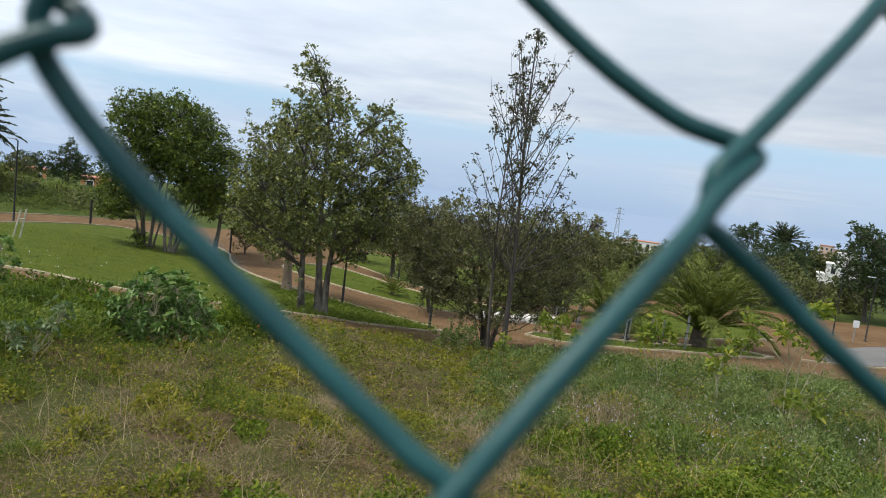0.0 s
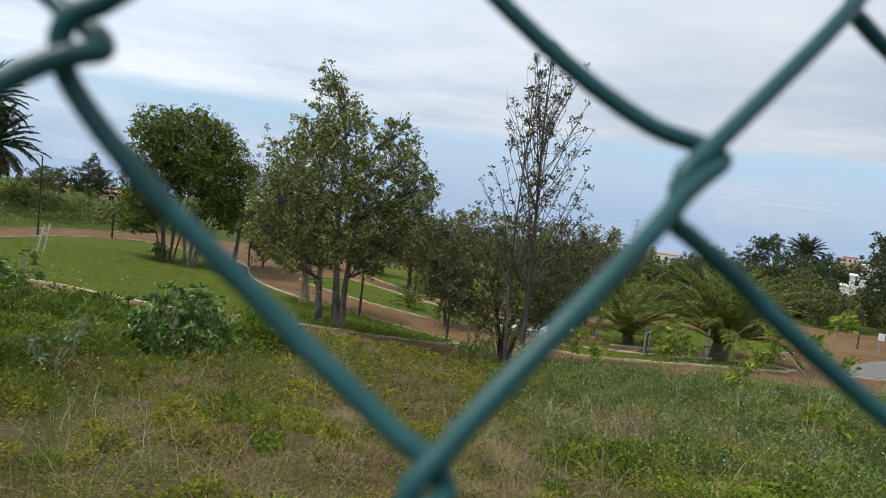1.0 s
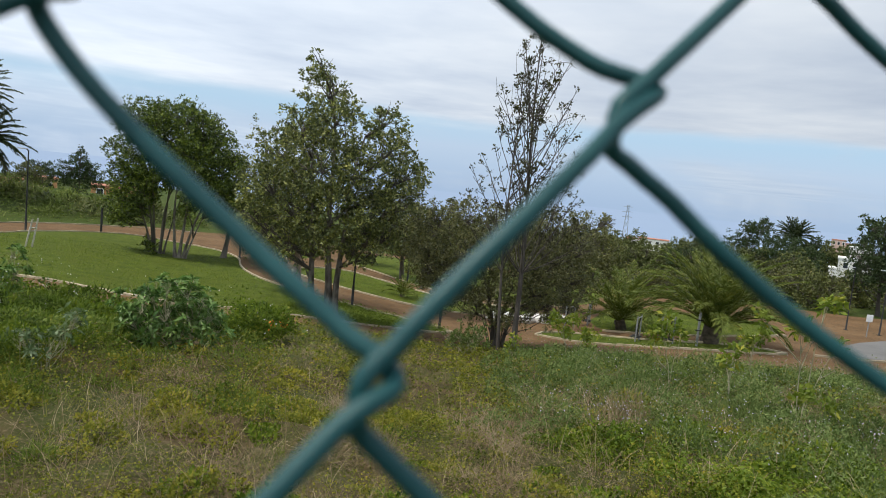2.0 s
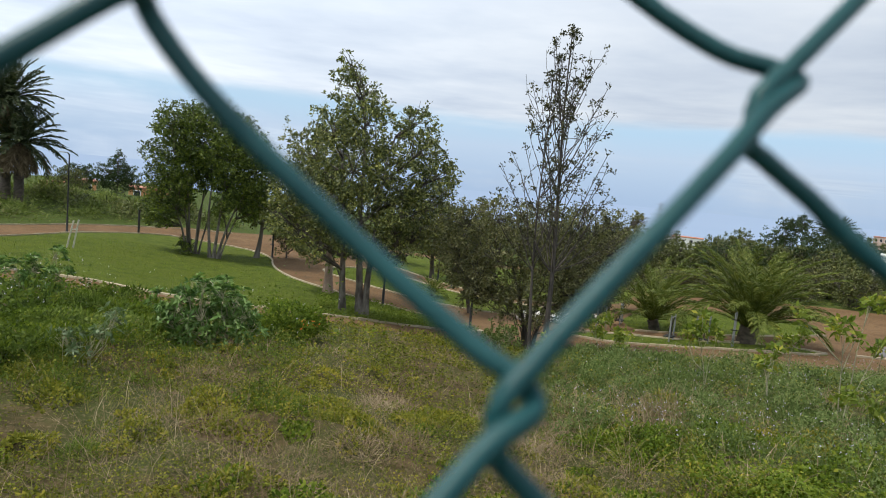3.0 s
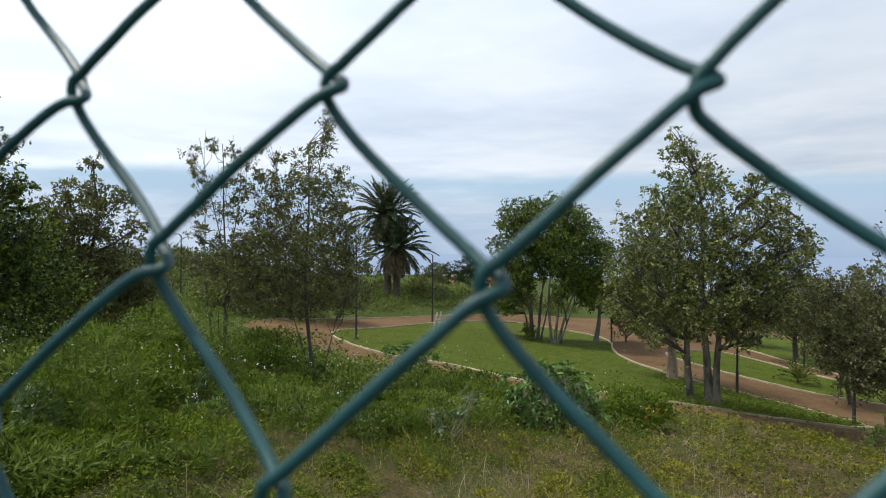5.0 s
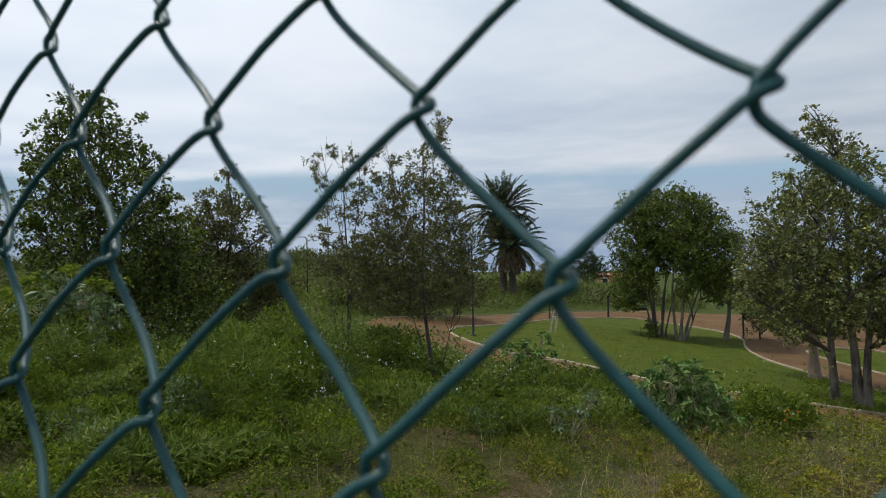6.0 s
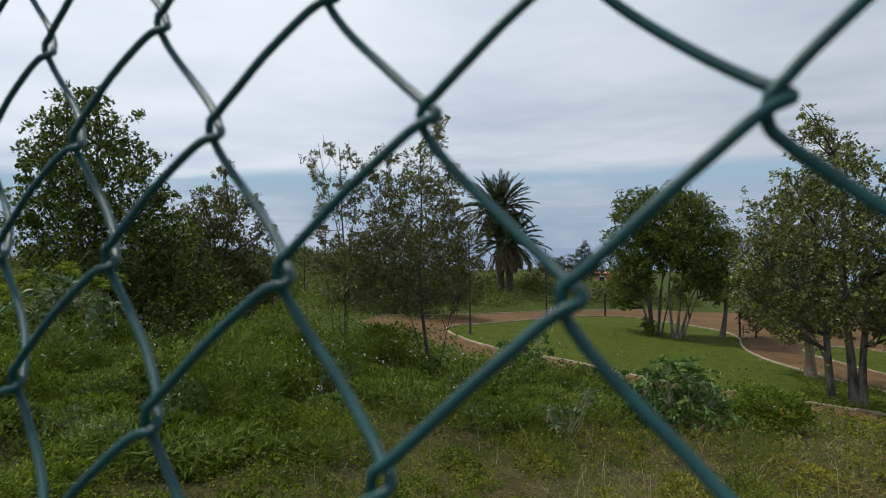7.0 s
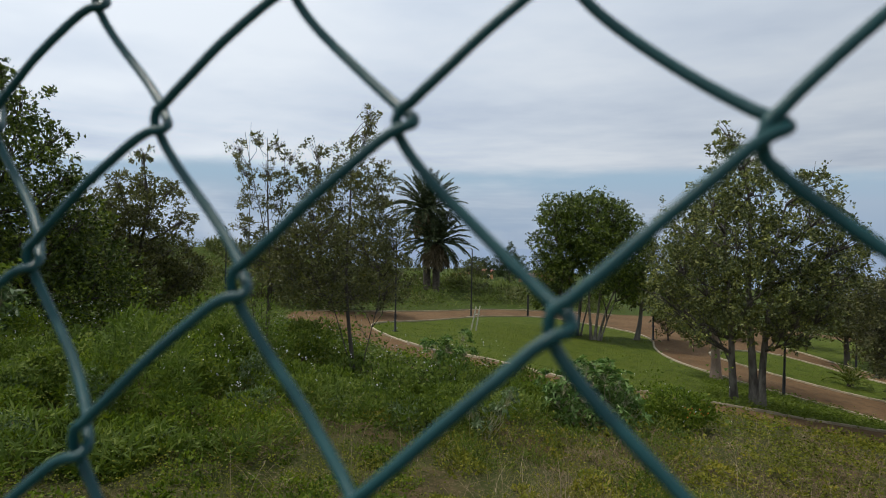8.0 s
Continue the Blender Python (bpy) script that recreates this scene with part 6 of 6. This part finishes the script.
    fl = xy[(low_at_edge(xy) > 0.55) & (rng.uniform(0, 1, len(xy)) < 0.42 * patchy(xy, 0.9, -0.5, 0.5, 15))]
    stuff("white_flowers", "small white wildflowers above the weeds", "flowers", [heads(fl, rng.uniform(0.4, 1.0, len(fl)) * low_at_edge(fl), 0.0105, rng)], PETAL_WHITE)
    # feathery grey-green weeds to the east
    xy = wild_only(polar(8000, -50, -2, 5.0, 23, rng, 0.75), 0.0)
    xy = xy[rng.uniform(0, 1, len(xy)) < right_belt(xy)]
    hump = 0.06 + 1.75 * patchy(xy, 1.9, -0.5, 0.8, 13)
    stuff("feathery_weeds", "feathery grey-green weeds", "weeds", [sprigs(xy, rng.uniform(0.12, 0.50, len(xy)) * hump * low_at_edge(xy), rng.uniform(0.7, 1.2, len(xy)) * np.maximum(0.022, 0.0037 * dist_of(xy)), 18, rng, 0.6, simple=True, plump=0.42)], WEED_GREY)
    fl = xy[rng.uniform(0, 1, len(xy)) < 0.75 * patchy(xy, 1.6, -0.6, 0.5, 18)]
    stuff("lilac_flowers", "scattered pale lilac wildflowers", "flowers", [heads(fl, rng.uniform(0.15, 0.45, len(fl)), 0.0065, rng)], PETAL_LILAC)
    # soft fennel mounds, thickest in the west
    spots = [(-4.5, 6.3, 0.5, 0.5), (-2.65, 4.15, 0.2, 0.12), (-5.7, 6.7, 0.7, 0.7), (-6.8, 3.6, 0.6, 0.5), (-1.8, 5.9, 0.4, 0.25), (-6.3, 5.8, 0.6, 0.6), (4.65, 11.9, 0.8, 0.5), (1.9, 6.6, 0.5, 0.35)]
    for _ in range(56):
        a, r = radians(rng.uniform(16, 70)), rng.uniform(6.5, 13)
        q = np.array([[-r * math.sin(a), r * math.cos(a)]])
        if inside_distance(q, EARTH_LINE)[0] < -0.8:
            k = float(low_at_edge(q)[0])
            spots.append((q[0, 0], q[0, 1], rng.uniform(0.4, 0.85), rng.uniform(0.45, 1.15) * k * (0.3 + 0.9 * float(hummocks(q)[0]))))
    grey_spots = []
    for _ in range(26):
        a, r = radians(rng.uniform(-38, -8)), rng.uniform(6.0, 14)
        q = np.array([[-r * math.sin(a), r * math.cos(a)]])
        if inside_distance(q, EARTH_LINE)[0] < -0.8:
            grey_spots.append((q[0, 0], q[0, 1], rng.uniform(0.35, 0.8), rng.uniform(0.25, 0.55) * float(low_at_edge(q)[0])))
    stuff("fennel", "soft feathery green fennel mounds", "weeds", mounds(spots, rng, 420), FENNEL)
    stuff("wormwood", "soft grey-green wormwood mounds", "weeds", mounds(grey_spots, rng), WEED_GREY)
    # short mown blades on the lawns
    xy = polar(70000, -38, 52, 15.5, 36, rng, 0.6)
    xy = xy[lawn_depth(xy) > 0.12]
    stuff("lawn_grass", "short mown lawn grass with clover", "grass", [blades(xy, rng.uniform(0.03, 0.09, len(xy)), 0.012 + 0.0005 * dist_of(xy), rng, 1.5)], LAWN_BLADE)
    # long grass and brush on the bank
    xy = wild_only(polar(7500, 21, 92, 24, 62, rng, 0.55), 0.2)
    hump = patchy(xy, 0.5, -0.7, 0.9, 14)
    for name, label, mat, n, slim in (("bank_bushes", "rounded green brush clumps on the bank", LEAF_FAR, 120, 0.3), ("pale_bank_bushes", "pale feathery brush clumps on the bank", BRUSH_GREY, 110, 0.2)):
        spots = [(q[0], q[1], 0.4 + 1.1 * b, 0.2 + 0.75 * b) for q, b in zip(wild_only(polar(n, 22, 80, 42, 57, rng, 0.5), 0.6), rng.uniform(0, 1, n) ** 1.3)]
        stuff(name, label, "brush", [bushes(spots, rng, 0.3, slim)], mat)
    stuff("bank_brush", "long grass and low brush on the bank", "brush", [sprigs(xy, rng.uniform(0.12, 0.45, len(xy)) * (0.25 + 1.5 * hump), rng.uniform(0.22, 0.5, len(xy)), 8, rng, 0.45, 0.6, simple=True, plump=0.16)], BRUSH_GREY)
    # clover leaves in the strip of lawn beside the path
    xy = polar(4500, -2, 14, 17.5, 25, rng, 0.5)
    xy = xy[inside_distance(xy, LAWNS[0]) > 0.1]
    stuff("clover", "dense low clover in the narrow lawn", "clover", [sprigs(xy, rng.uniform(0.05, 0.12, len(xy)), rng.uniform(0.06, 0.10, len(xy)), 4, rng, 0.6)], LAWN_BLADE)


def stalks(xy, tall, wide, rng):
    """Thin stalks of three faces each, bending over."""
    p = on_ground(xy)
    n = len(p)
    a = rng.uniform(0, 6.283, n)
    out = np.column_stack([np.cos(a), np.sin(a), np.zeros(n)])
    side = np.column_stack([-np.sin(a), np.cos(a), np.zeros(n)])
    V = []
    bend = rng.uniform(0.3, 1.3, n)
    for k in (0.0, 0.35, 0.7, 1.0):
        c = p + out * (tall * bend * k ** 1.6)[:, None] + np.array([0, 0, 1.0]) * (tall * (k - 0.35 * bend * k * k))[:, None]
        w = (wide * (1 - 0.6 * k))[:, None]
        V += [c - side * w * 0.5, c + side * w * 0.5]
    v = np.stack(V, 1).reshape(-1, 3)
    b = np.arange(n)[:, None] * 8
    f = np.concatenate([b + np.array([0, 1, 3, 2]), b + np.array([2, 3, 5, 4]), b + np.array([4, 5, 7, 6])])
    return v, f


def heads(xy, tall, size, rng):
    """Little flower heads: two crossed faces each."""
    p = on_ground(xy) + np.column_stack([np.zeros((len(xy), 2)), tall])
    p = np.repeat(p, 2, 0) + rng.normal(size=(2 * len(p), 3)) * size
    way = rng.normal(size=p.shape)
    L = np.full(len(p), size * 2.0) * rng.uniform(0.7, 1.4, len(p))
    return leaf_quads(p, way, L, L * 0.8, rng)


grow()

# tuft of bleached straw and a bright fern clump
trng = np.random.RandomState(21)
txy = np.array([2.45, 8.07]) + trng.normal(size=(170, 2)) * 0.16
stuff("straw_tuft", "bleached upright straw tuft in the weeds", "straw", [blades(txy, trng.uniform(0.2, 0.55, 170), np.full(170, 0.007), trng, 0.35)], GRASS_DRY)
fxy = np.array([2.75, 5.3]) + trng.normal(size=(420, 2)) * 0.3
stuff("fern_clump", "bright lime fern-like clump", "fern", [sprigs(fxy, trng.uniform(0.08, 0.28, 420), trng.uniform(0.03, 0.06, 420), 8, trng, 0.9)], LEAF_LIME)
oxy = np.array([-2.95, 11.2]) + trng.normal(size=(14, 2)) * 0.12
stuff("orange_flowers", "few orange-red flower heads beside the shrub", "flowers", [heads(oxy, trng.uniform(0.35, 0.5, 14), 0.018, trng)], PETAL_ORANGE)
